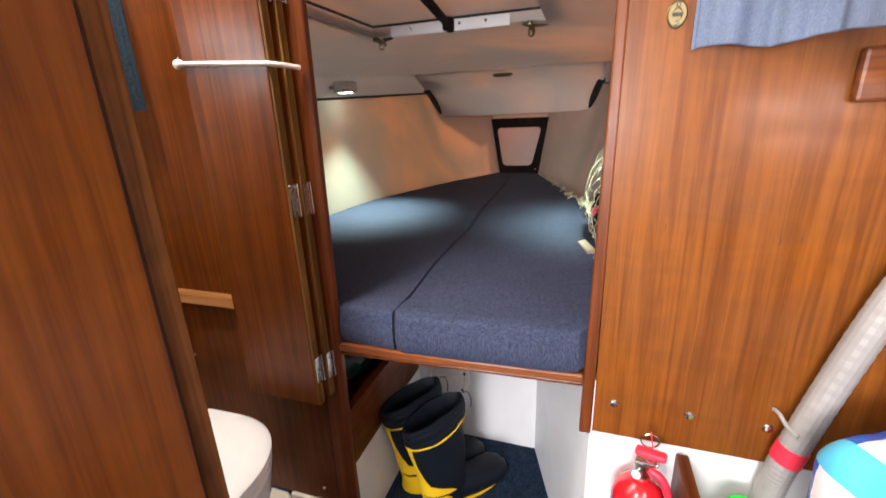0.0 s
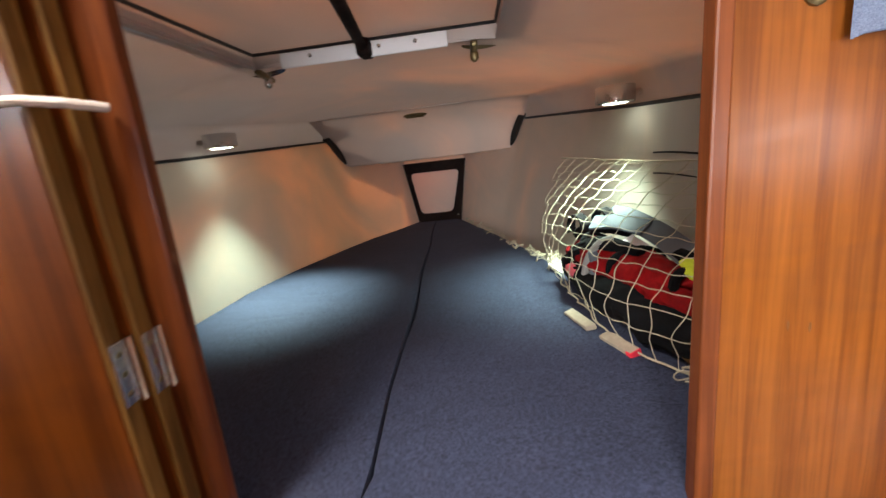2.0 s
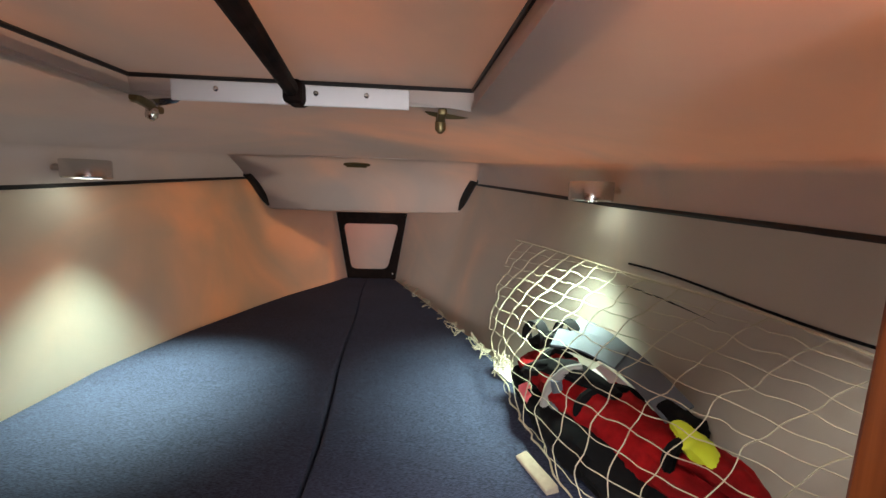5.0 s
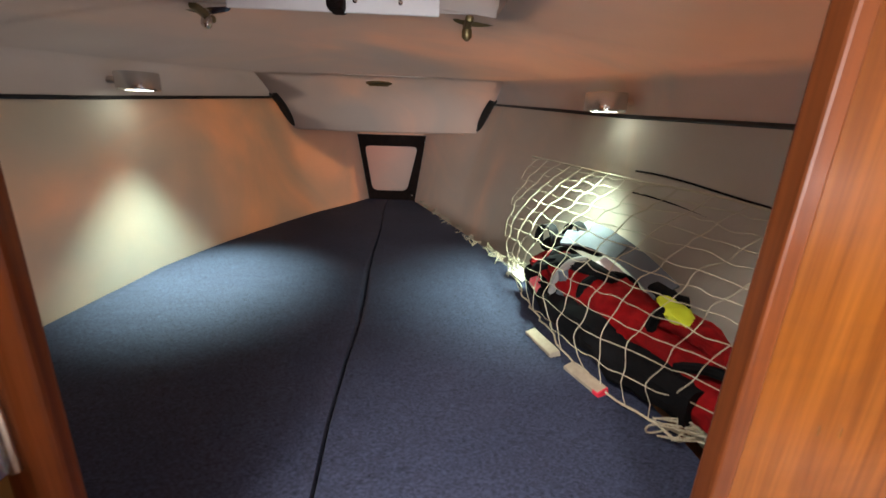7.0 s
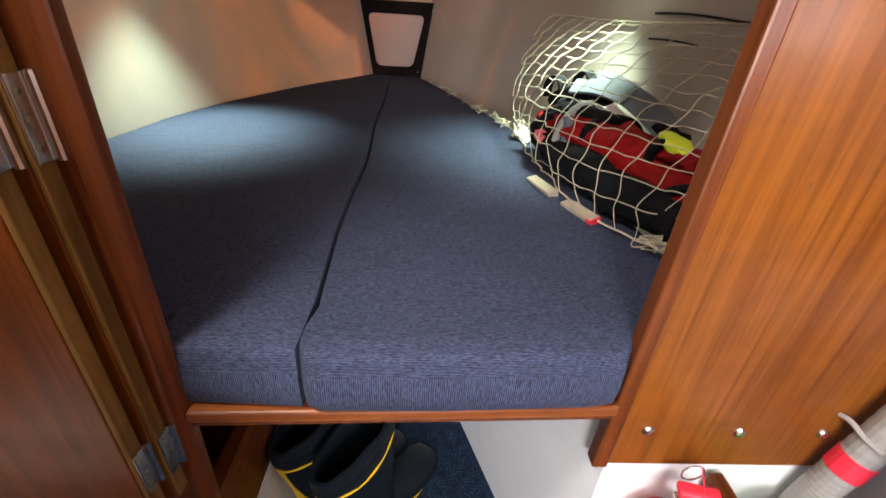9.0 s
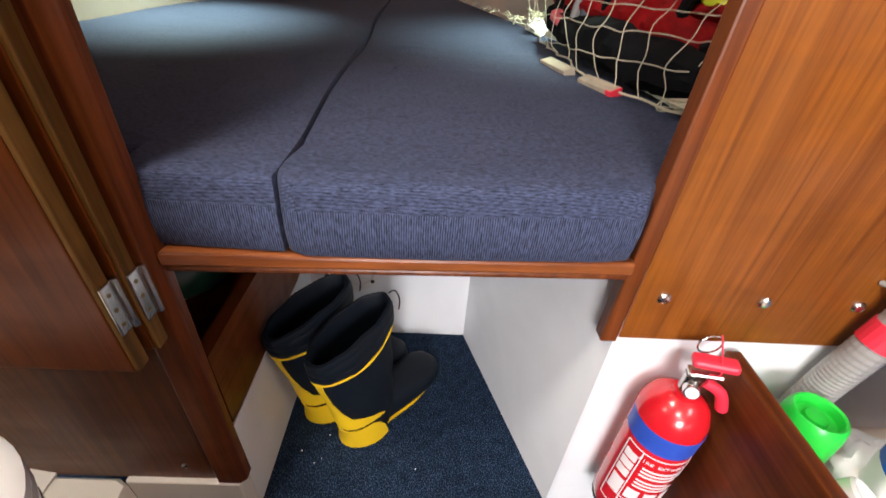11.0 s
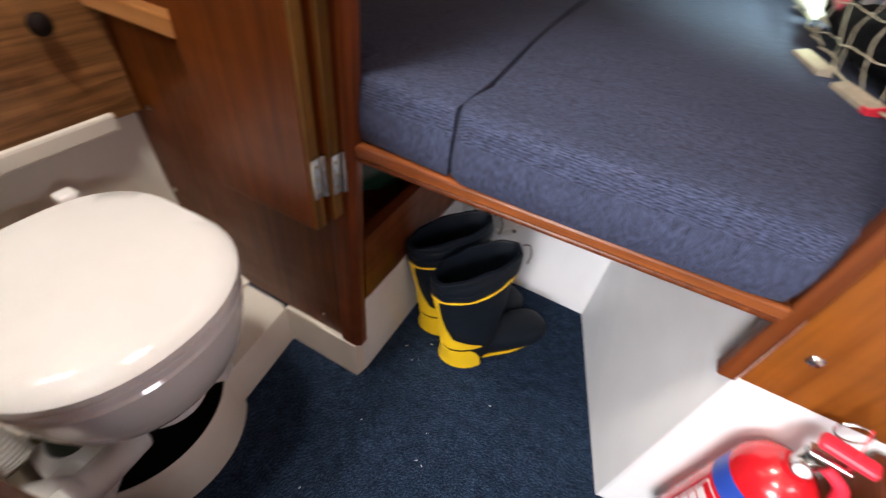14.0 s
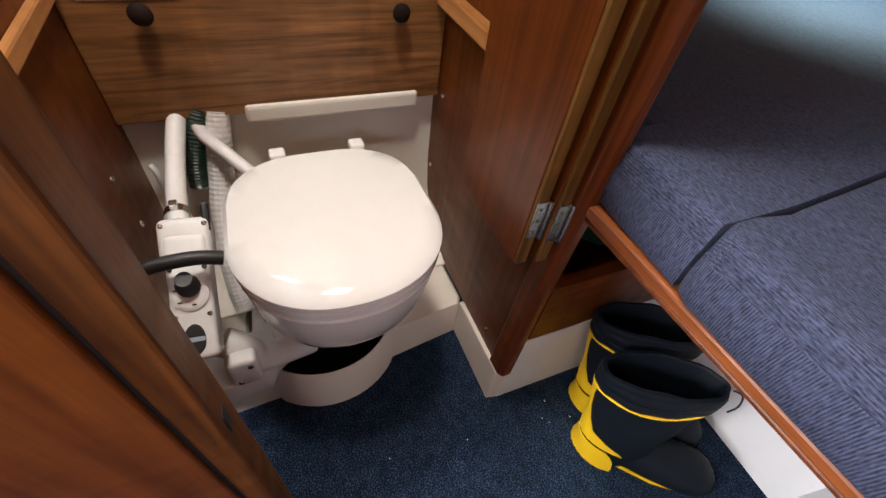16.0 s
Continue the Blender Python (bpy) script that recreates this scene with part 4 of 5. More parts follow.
part("plate", lathe([(0.0185, 0), (0.0185, 0.003), (0.016, 0.005), (0.009, 0.005), (0.008, 0.002)], to((0.513, Y_B, 1.228), (0, -1, 0)) @ Matrix.Diagonal((0.72, 1.0, 1, 1)), 28), BRASS, lk, smooth=True)
part("slot", box(0.506, 0.520, Y_B - 0.006, Y_B - 0.004, 1.226, 1.230), BLACK, lk)
for dz in (-0.012, 0.012):
    part("screw", lathe([(0.003, 0), (0.002, 0.001)], to((0.513, Y_B - 0.005, 1.228 + dz), (0, -1, 0)), 8), STEEL, lk)
pad = thing("pole_socket", (0.77, Y_B, 1.13), "varnished wooden pad holding a white tube on the bulkhead", "socket")
part("pad", box(0.735, 0.83, Y_B - 0.018, Y_B, 1.098, 1.166, 0.005), TEAK_ACROSS, pad)
part("tube", tube([(0.778, Y_B - 0.016, 1.132), (0.79, 0.60, 1.132), (0.80, 0.2, 1.132)], 0.0125, 14), PLASTIC, pad, "white tube")
for dz in (-0.024, 0.024):
    part("screw", lathe([(0.005, 0), (0.004, 0.002)], to((0.772, Y_B - 0.018, 1.132 + dz), (0, -1, 0)), 10), STEEL, pad)
dome_bolt(0.768, 1.187)

# grey hose with a red band
gh = thing("grey_hose", (0.732, 0.924, 0.292), "grey braided hose with a red band against the bulkhead", "hose")
pts = smooth_path([(0.732, 0.924, 0.292), (0.742, 0.920, 0.42), (0.757, 0.914, 0.537), (0.823, 0.912, 0.814), (0.90, 0.905, 1.05), (0.95, 0.90, 1.25)], 30)
part("tube", tube(pts, 0.0215, 18, None, 0.0008, 2), HOSE, gh)
part("red_band", tube([Vector((0.757, 0.914, 0.537)) + d * Vector((0.24, 0.0, 0.97)) for d in (-0.016, 0.016)], 0.0235, 20), REDPL, gh, "red plastic band")
hb = thing("hose_bracket", (0.745, 0.93, 0.59), "grey plastic clip holding the hose", "clip")
part("clip", tube(smooth_path([(0.735, 0.944, 0.598), (0.738, 0.93, 0.60), (0.743, 0.91, 0.592), (0.752, 0.892, 0.587)], 5), 0.0035, 8), HOSE, hb, smooth=True)

# fire extinguisher
EX, EY = 0.534, 0.878
ex = thing("fire_extinguisher", (EX, EY, 0.125), "red fire extinguisher with a blue band in a wall bracket", "fire extinguisher")
T = Matrix.Translation((EX, EY, 0))
part("cylinder", lathe([(0.03, 0.128), (0.045, 0.130), (0.0475, 0.137), (0.048, 0.16), (0.048, 0.385), (0.046, 0.402), (0.038, 0.420), (0.024, 0.432), (0.017, 0.436), (0.016, 0.444)], T, 40), RED, ex, smooth=True)
part("base_ring", lathe([(0.044, 0.122), (0.0465, 0.124), (0.0465, 0.130), (0.044, 0.131)], T, 32), BLACK, ex)


def wrap(name, z0, z1, a0, a1, r, mat, label=""):
    rows = [[(EX + r * math.cos(radians(a)), EY + r * math.sin(radians(a)), z) for a in np.linspace(a0, a1, 20)] for z in (z0, z1)]
    return part(name, solid(rows, 0.0004), mat, ex, label, smooth=True)


wrap("blue_band", 0.345, 0.385, 160, 340, 0.0486, BLUE, "blue printed band")
wrap("label_border", 0.168, 0.170, 190, 330, 0.0486, PAPER)
wrap("label_border", 0.333, 0.335, 190, 330, 0.0486, PAPER)
wrap("label_border", 0.202, 0.204, 190, 330, 0.0486, PAPER)
for a in (190, 222, 330):
    wrap("label_border", 0.168, 0.335, a, a + 2, 0.0486, PAPER)
for z in (0.300, 0.291, 0.282, 0.268, 0.259, 0.250):
    wrap("label_line", z, z + 0.004, 232, 250 + 70 * random.random() ** 0.5, 0.0487, PAPER)
for k, z in enumerate((0.300, 0.278, 0.256)):
    wrap("label_pictogram", z, z + 0.018, 195, 219, 0.0487, PAPER)
for a in (228, 258, 288):
    wrap("label_pictogram", 0.212, 0.240, a, a + 22, 0.0487, PAPER)
wrap("maker_stripe", 0.180, 0.195, 222, 310, 0.0487, PAPER)
wrap("label_pictogram", 0.206, 0.246, 196, 220, 0.0487, PAPER)


def lettering(text, size, m, mat, parent, name="lettering"):
    cu = bpy.data.curves.new(name, "FONT")
    cu.body, cu.size, cu.extrude, cu.align_x = text, size, 0.0002, "CENTER"
    tmp = bpy.data.objects.new(name, cu)
    scene.collection.objects.link(tmp)
    dep = bpy.context.evaluated_depsgraph_get()
    me = bpy.data.meshes.new_from_object(tmp.evaluated_get(dep))
    bpy.data.objects.remove(tmp)
    b = bmesh.new()
    b.from_mesh(me)
    b.transform(m)
    return part(name, b, mat, parent)


for k, ch in enumerate("FIRE EXTINGUISHER"):
    a = radians(222 + k * 6.4)
    if ch != " ":
        m = Matrix.Translation((EX + 0.0492 * math.cos(a), EY + 0.0492 * math.sin(a), 0.316)) @ pose(0, 0, 0, 90, 0, math.degrees(a) + 90)
        lettering(ch, 0.0095, m, PAPER, ex, "letter")
part("valve", tube([(EX, EY, 0.44), (EX, EY, 0.475)], 0.013, 14), STEEL, ex, smooth=True)
part("gauge", lathe([(0.010, 0), (0.011, 0.006), (0.010, 0.010), (0.008, 0.010)], to((EX - 0.008, EY - 0.012, 0.462), (-0.35, -0.9, 0.25)), 20), STEEL, ex, smooth=True)
part("gauge_face", lathe([(0.008, 0.0), (0.008, 0.001)], to((EX - 0.0115, EY - 0.0213, 0.4648), (-0.35, -0.9, 0.25)), 18), PAPER, ex)
part("lever_lower", box(-0.012, 0.030, -0.009, 0.009, -0.004, 0.004, 0.003, 2, None, Matrix.Translation((EX, EY, 0.482)) @ pose(0, 0, 0, 0, -12, -18)), STEEL, ex)
part("lever_upper", box(-0.014, 0.040, -0.010, 0.011, -0.007, 0.007, 0.005, 2, None, Matrix.Translation((EX, EY, 0.503)) @ pose(0, 0, 0, 0, -6, -18)), REDPL, ex, "red plastic squeeze lever")
part("nozzle", tube(smooth_path([(EX + 0.012, EY - 0.004, 0.468), (EX + 0.035, EY - 0.012, 0.455), (EX + 0.047, EY - 0.016, 0.425)], 5), 0.008, 10), REDPL, ex, smooth=True)
part("pin_ring", tube([(EX + 0.012 + 0.016 * math.cos(a), EY + 0.018, 0.516 + 0.016 * math.sin(a)) for a in np.linspace(0, 2 * math.pi, 18)], 0.0013, 6), STEEL, ex)
part("seal_tag", tube(smooth_path([(EX + 0.005, EY - 0.012, 0.492), (EX + 0.015, EY - 0.016, 0.50), (EX + 0.01, EY + 0.008, 0.545)], 5), 0.001, 5), REDPL, ex)
part("bracket", box(EX - 0.006, EX + 0.008, EY + 0.046, 0.949, 0.22, 0.34, 0.003), BLACK, ex, "black wall bracket")

for child in ex.children:
    child.matrix_parent_inverse = Matrix.Translation((EX - 0.010, EY + 0.002, 0.134)) @ Matrix.Diagonal((0.98, 0.98, 0.94, 1)) @ Matrix.Translation((-EX, -EY, -0.125)) @ child.matrix_parent_inverse
# side locker contents
gb = thing("green_bottle", (0.698, 0.870, 0.29), "white bottle with a large green screw cap", "bottle")
TB = Matrix.Translation((0.698, 0.870, 0))
part("bottle", lathe([(0.032, 0.291), (0.036, 0.296), (0.036, 0.35), (0.033, 0.362)], TB, 24), PLASTIC, gb, smooth=True)
part("cap", lathe([(0.038, 0.355), (0.0385, 0.36), (0.036, 0.42), (0.033, 0.437), (0.030, 0.441), (0.027, 0.439), (0.025, 0.426), (0.014, 0.424), (0.013, 0.432), (0.006, 0.434)], TB, 28), GREEN, gb, "bright green cap with a sunken spout", smooth=True)
wp = thing("white_pot", (0.70, 0.80, 0.29), "white plastic pot with a screw lid", "pot")
TP = Matrix.Translation((0.70, 0.79, 0.36)) @ pose(0, 0, 0, 12, 30, 0)
part("pot", lathe([(0.022, -0.055), (0.026, -0.05), (0.027, 0.02)], TP, 24), PLASTIC, wp, smooth=True)
part("lid", lathe([(0.029, 0.018), (0.029, 0.038), (0.026, 0.041), (0.022, 0.039)], TP, 24), CERAMIC, wp, smooth=True)
tub = thing("yellow_tub", (0.705, 0.715, 0.29), "translucent white tub with a bright yellow lid and base", "tub")
TT = Matrix.Translation((0.702, 0.712, 0.291)) @ pose(0, 0, 0, 4, -6, 0)
part("base", lathe([(0.034, 0.0), (0.037, 0.003), (0.037, 0.045), (0.034, 0.047)], TT, 28), YELLOW, tub, "yellow base", smooth=True)
part("body", lathe([(0.033, 0.046), (0.033, 0.085)], TT, 28), PLASTIC, tub, smooth=True)
part("lid", lathe([(0.036, 0.084), (0.041, 0.087), (0.042, 0.097), (0.039, 0.101), (0.035, 0.099)], TT, 32), YELLOW, tub, "yellow lid", smooth=True)


def crumpled(name, label, cat, centre, size, mats, seed, rough=0.25):
    """A crumpled wrapper: a lumpy bag."""
    b = bmesh.new()
    bmesh.ops.create_icosphere(b, subdivisions=4, radius=1)
    for v in b.verts:
        n = noise.noise(v.co * 2.2 + Vector((seed, 0, 0))) * rough + noise.noise(v.co * 6 + Vector((0, seed, 0))) * rough * 0.4
        c = v.co * (1 + n)
        v.co = Vector((centre[0] + c.x * size[0], centre[1] + c.y * size[1], centre[2] + c.z * size[2]))
    t = thing(name, (centre[0], centre[1], centre[2] - size[2]), label, cat)
    return t, part("bag", b, mats, t, smooth=True)


crumpled("plastic_bag", "crumpled clear-white plastic bag in the side locker", "bag", (0.80, 0.84, 0.335), (0.07, 0.06, 0.05), WHITEWRAP, 3.1, 0.35)
crumpled("sponge_pack", "blue and white packet in the side locker", "packet", (0.82, 0.74, 0.335), (0.05, 0.05, 0.045), CYANWRAP, 7.7, 0.25)
# big pack of paper rolls
pk = thing("paper_roll_pack", (0.90, 0.76, 0.29), "blue and white plastic-wrapped pack of paper rolls", "packet")
PM = Matrix.Translation((0.882, 0.780, 0.488)) @ pose(0, 0, 0, 0, -4, 24)


def pack_skin(half, r, cuts=18):
    """A plump wrapped block with printed panels."""
    b = bmesh.new()
    bmesh.ops.create_cube(b, size=2)
    bmesh.ops.subdivide_edges(b, edges=b.edges[:], cuts=cuts, use_grid_fill=True)
    for v in b.verts:
        p = Vector([c * h for c, h in zip(v.co, half)])
        inner = Vector([max(-(h - r), min(h - r, c)) for c, h in zip(p, half)])
        d = p - inner
        v.co = inner + (d.normalized() * r if d.length > 1e-6 else d)
        v.co += v.co.normalized() * 0.006 * noise.noise(v.co * 24)
    for f in b.faces:
        c = f.calc_center_median()
        if c.z > 0.14:
            f.material_index = 2 if c.x < -0.085 else (1 if abs(c.y) < 0.06 else 0)
        elif c.z > 0.03:
            f.material_index = 1 if abs(c.y) < 0.075 and abs(c.x) > 0.06 else 0
        elif -0.02 < c.z <= 0.0 or -0.14 < c.z < -0.075:
            f.material_index = 1
    b.transform(PM)
    return b


part("wrapper", pack_skin((0.13, 0.10, 0.185), 0.055), [BLUEWRAP, WHITEWRAP, CYANWRAP], pk, smooth=True)
part("bar_code", box(-0.1345, -0.1325, -0.05, 0.0, 0.02, 0.08, 0, 2, None, PM), GREYPRINT, pk)
part("scribble", tube([PM @ Vector((-0.03 + 0.06 * k / 14, -0.03 + 0.012 * math.sin(k * 1.3), 0.1885)) for k in range(15)], 0.0012, 5), GREYPRINT, pk)
part("print_block", box(-0.07, -0.01, -0.1058, -0.1042, 0.02, 0.07, 0, 2, None, PM), GREYPRINT, pk)
part("green_mark", box(0.05, 0.09, -0.1058, -0.0988, -0.04, 0.0, 0, 2, None, PM), GREEN, pk)

# ---- footwell ----
dp = thing("inspection_plate", (-0.04, 1.39, 0.235), "round white inspection plate screwed to the footwell panel", "plate")
part("ring", lathe([(0.078, 0), (0.078, 0.005), (0.070, 0.009), (0.062, 0.009), (0.060, 0.004)], to((-0.01, 1.389, 0.235), (0, -1, 0)), 40), PLASTIC, dp, smooth=True)
part("cover", lathe([(0.058, 0), (0.058, 0.007), (0.054, 0.009)], to((-0.01, 1.389, 0.235), (0, -1, 0)), 36), PLASTIC, dp, smooth=True)
for k in range(6):
    a = k * math.pi / 3 + 0.4
    part("screw", lathe([(0.0055, 0), (0.005, 0.002)], to((-0.01 + 0.067 * math.cos(a), 1.3795, 0.235 + 0.067 * math.sin(a)), (0, -1, 0)), 10), BLACK, dp)
for dx in (-0.026, 0.026):
    part("finger_grip", box(-0.01 + dx - 0.012, -0.01 + dx + 0.012, 1.3745, 1.381, 0.226, 0.244, 0.003), PLASTIC, dp)
fd = thing("folded_bag", (-0.32, 1.2, 0.345), "dark green stuff bag inside the berth locker", "bag")
b = bmesh.new()
bmesh.ops.create_icosphere(b, subdivisions=3, radius=1)
for v in b.verts:
    v.co = Vector((-0.33 + v.co.x * 0.15, 1.17 + v.co.y * 0.19, 0.43 + v.co.z * 0.085)) + v.co * 0.03 * noise.noise(v.co * 3)
part("bag", b, GREENDARK, fd, smooth=True)


def boot(x, y, yaw):
    """A knee-high sailing boot, heel at the origin, toe towards +x of its own frame."""
    bt = thing("rubber_boot", (x, y, 0.0), "navy rubber sailing boot with yellow heel and trim", "boot", "pair of sailing boots")
    M = Matrix.Translation((x, y, 0)) @ pose(0, 0, 0, 0, 0, yaw) @ Matrix.Diagonal((1.0, 1.0, 0.83, 1))

    def shaft(a, z, off=0.0):
        f = min(1, max(0, (z - 0.06) / 0.34))
        cx = 0.060 - 0.026 * f
        z += 0.024 * math.cos(a) * min(1, max(0, (z - 0.15) / 0.18))
        rx, ry = 0.069 + 0.025 * f + off, 0.047 - 0.002 * f - 0.010 * max(0, f - 0.8) * 5 * 0.5 + off
        wob = 0.002 * math.sin(a * 3 + z * 40)
        return M @ Vector((cx + (rx + wob) * math.cos(a), (ry + wob) * math.sin(a), z))
    n = 32
    ang = [2 * math.pi * k / n for k in range(n)]
    part("shaft", grid([[shaft(a, z) for a in ang] for z in np.linspace(0.03, 0.335, 10)], closed_u=True), RUBBER, bt, smooth=True)
    rows = []
    for z, off in ((0.332, 0.001), (0.338, 0.004), (0.352, 0.005), (0.358, 0.003), (0.364, 0.005), (0.380, 0.005), (0.386, 0.003), (0.392, 0.005), (0.402, 0.002), (0.404, -0.004), (0.398, -0.007), (0.33, -0.006), (0.15, -0.008)):
        rows.append([shaft(a, z, off + 0.0015 * math.sin(9 * a)) for a in ang])
    part("collar", grid(rows, closed_u=True), RUBBER, bt, "soft quilted navy collar", smooth=True)
    part("yellow_band", tube([shaft(a, 0.331, 0.002) for a in ang] + [shaft(0, 0.331, 0.002)], 0.0028, 6), YELLOW, bt, "thin yellow band")
    # foot
    rows = []
    for px, w, h, zb in ((-0.002, 0.024, 0.055, 0.012), (0.01, 0.036, 0.075, 0.010), (0.05, 0.040, 0.100, 0.010), (0.10, 0.040, 0.098, 0.010), (0.14, 0.045, 0.088, 0.006), (0.18, 0.049, 0.080, 0.006), (0.22, 0.051, 0.074, 0.006), (0.25, 0.047, 0.066, 0.006), (0.272, 0.036, 0.052, 0.008), (0.284, 0.016, 0.034, 0.010)):
        ring = []
        for k in range(20):
            a = 2 * math.pi * k / 20
            cz, sz = math.cos(a), math.sin(a)
            ring.append(M @ Vector((px, w * math.copysign(abs(cz) ** 0.8, cz), zb + h * 0.42 + (h * 0.58 if sz > 0 else h * 0.42) * math.copysign(abs(sz) ** (0.9 if sz > 0 else 0.45), sz))))
        rows.append(ring)
    part("foot", grid(rows, closed_u=True, caps=True), RUBBER, bt, smooth=True)
    sole = []
    for k in range(40):
        a = 2 * math.pi * k / 40
        c, s = math.cos(a), math.sin(a)
        sole.append((0.138 + 0.140 * c, (0.046 if c > 0 else 0.042 - 0.006 * math.sin(math.pi * min(1, -c))) * math.copysign(abs(s) ** 0.6, s)))
    for nm, z0, z1, g, mt in (("outsole", 0.0, 0.008, 0.001, BLACK), ("sole_trim", 0.008, 0.014, 0.002, YELLOW)):
        b = prism([(px * 1.0 + (g if px > 0.14 else -g), py * (1 + g * 20)) for px, py in sole], z0, z1)
        b.transform(M)
        part(nm, b, mt, bt)
    # yellow heel cup and strip up the back
    heel = [[shaft(a, z, 0.004 - 0.02 * max(0, z - 0.085)) for a in np.linspace(math.pi - s, math.pi + s, 14)] for z, s in ((0.006, 1.75), (0.02, 1.75), (0.05, 1.66), (0.075, 1.5), (0.09, 1.3))]
    part("heel_cup", solid(heel, 0.002), YELLOW, bt, "yellow heel cup", smooth=True)
    strip = [[shaft(a, z, 0.0022) for a in np.linspace(math.pi - s, math.pi + s, 14)] for z, s in ((0.097, 1.75), (0.11, 1.6), (0.125, 1.2), (0.14, 0.70), (0.18, 0.46), (0.24, 0.34), (0.30, 0.28), (0.33, 0.28))]
    part("back_strip", solid(strip, 0.0015), YELLOW, bt, "yellow strip up the back", smooth=True)
    part("drawcord", tube(smooth_path([shaft(-0.1, 0.405, 0.004), shaft(-0.1, 0.40, 0.02), shaft(-0.15, 0.37, 0.026), shaft(-0.15, 0.34, 0.022)], 5), 0.0016, 6), BLACK, bt)
    return bt


boot(0.026, 1.060, 51)
boot(-0.064, 1.114, 49)

# ---- starboard side of the berth: life jackets, net, batten ----


def lump(bm, points, radii, flat=0.7, seed=0.0, segments=26):
    pts = smooth_path(points, 12)
    k = len(pts)
    rows = []
    for i, p in enumerate(pts):
        d = (pts[min(i + 1, k - 1)] - pts[max(i - 1, 0)]).normalized()
        side = d.cross(Vector((0, 0, 1))).normalized()
        up = side.cross(d)
        r = float(np.interp(i / (k - 1), np.linspace(0, 1, len(radii)), radii))
        ring = []
        for j in range(segments):
            a = 2 * math.pi * j / segments
            q = Vector((math.cos(a), math.sin(a), i * 0.085 + seed))
            rr = r * (1 + 0.26 * noise.noise(q * 1.6) + 0.16 * noise.noise(q * 4.5) + 0.07 * noise.noise(q * 11))
            ring.append(p + rr * (math.cos(a) * side + flat * math.sin(a) * up))
        rows.append(ring)
    return grid(rows, bm, closed_u=True, caps=True)


jk = thing("life_jacket", (0.56, 1.40, 0.715), "red and black folded life jacket under the cargo net", "life jacket", "life jackets under the net")
part("red_bladder", lump(None, [(0.475, 1.685, 0.815), (0.505, 1.58, 0.83), (0.545, 1.46, 0.82), (0.585, 1.33, 0.805), (0.62, 1.20, 0.79)], [0.03, 0.058, 0.062, 0.065, 0.045], 0.75, 1.0), REDCLOTH, jk, "red fabric bladder", smooth=True)
part("black_cover", lump(None, [(0.462, 1.69, 0.785), (0.475, 1.58, 0.775), (0.498, 1.44, 0.772), (0.535, 1.31, 0.768), (0.585, 1.17, 0.762)], [0.030, 0.042, 0.050, 0.052, 0.038], 0.85, 4.0), BLACKCLOTH, jk, "black fabric cover", smooth=True)
part("collar", lump(None, [(0.49, 1.70, 0.855), (0.505, 1.65, 0.885), (0.54, 1.60, 0.895), (0.575, 1.55, 0.885)], [0.018, 0.026, 0.026, 0.015], 0.7, 9.0), BLACKCLOTH, jk, smooth=True)
part("whistle", lump(None, [(0.482, 1.618, 0.862), (0.492, 1.585, 0.852)], [0.012, 0.012], 0.9, 2.0, 10), PINK, jk, "pink whistle", smooth=True)
for k, (f0, sd) in enumerate(((0.18, 2.0), (0.52, 6.0), (0.80, 8.0))):
    a0 = Vector((0.475, 1.685, 0.815)).lerp(Vector((0.62, 1.20, 0.79)), f0)
    ring = [a0 + Vector((0.052 * math.cos(a) + 0.012 * math.sin(a * 2 + sd), 0.016 * math.sin(a + sd), 0.010 + 0.056 * math.sin(a))) for a in np.linspace(-0.6, 4.2, 22)]
    part("black_strap", tube(ring, 0.010, 8), BLACKCLOTH, jk, "black webbing strap", smooth=True)
part("black_flap", lump(None, [(0.465, 1.66, 0.80), (0.47, 1.60, 0.835), (0.50, 1.52, 0.872), (0.55, 1.42, 0.868)], [0.02, 0.034, 0.03, 0.012], 0.55, 21.0), BLACKCLOTH, jk, smooth=True)
part("silver_strip", tube(smooth_path([(0.455, 1.515, 0.80), (0.462, 1.51, 0.84), (0.485, 1.50, 0.876), (0.515, 1.49, 0.888)], 6), 0.009, 8), HOSE, jk, "silver reflective strip", smooth=True)
part("red_tail", lump(None, [(0.575, 1.36, 0.80), (0.60, 1.30, 0.845), (0.625, 1.24, 0.84), (0.645, 1.19, 0.81)], [0.02, 0.032, 0.030, 0.015], 0.6, 17.0), REDCLOTH, jk, smooth=True)
part("pink_toggle", lump(None, [(0.438, 1.60, 0.795), (0.448, 1.565, 0.785)], [0.015, 0.014], 0.9, 5.0, 10), PINK, jk, "pink toggle", smooth=True)
part("grey_strap", tube([(0.47, 1.50, 0.86), (0.475, 1.498, 0.83), (0.468, 1.497, 0.79)], 0.011, 8), GREYPLASTIC, jk)
part("lime_light", lump(None, [(0.60, 1.335, 0.868), (0.60, 1.285, 0.862), (0.605, 1.25, 0.85)], [0.012, 0.024, 0.012], 0.6, 6.0, 12), LIME, jk, "lime yellow light pouch", smooth=True)
j2 = thing("life_jacket", (0.63, 1.15, 0.715), "dark red folded life jacket beside the bulkhead", "life jacket", "life jackets under the net")
part("red_bladder", lump(None, [(0.60, 1.24, 0.765), (0.63, 1.14, 0.765), (0.65, 1.03, 0.765), (0.66, 0.985, 0.765)], [0.03, 0.06, 0.06, 0.05], 0.75, 13.0), REDCLOTH, j2, smooth=True)
part("black_strap", tube(smooth_path([(0.57, 1.22, 0.80), (0.59, 1.17, 0.825), (0.62, 1.10, 0.83), (0.66, 1.02, 0.82)], 6), 0.009, 8), BLACKCLOTH, j2)
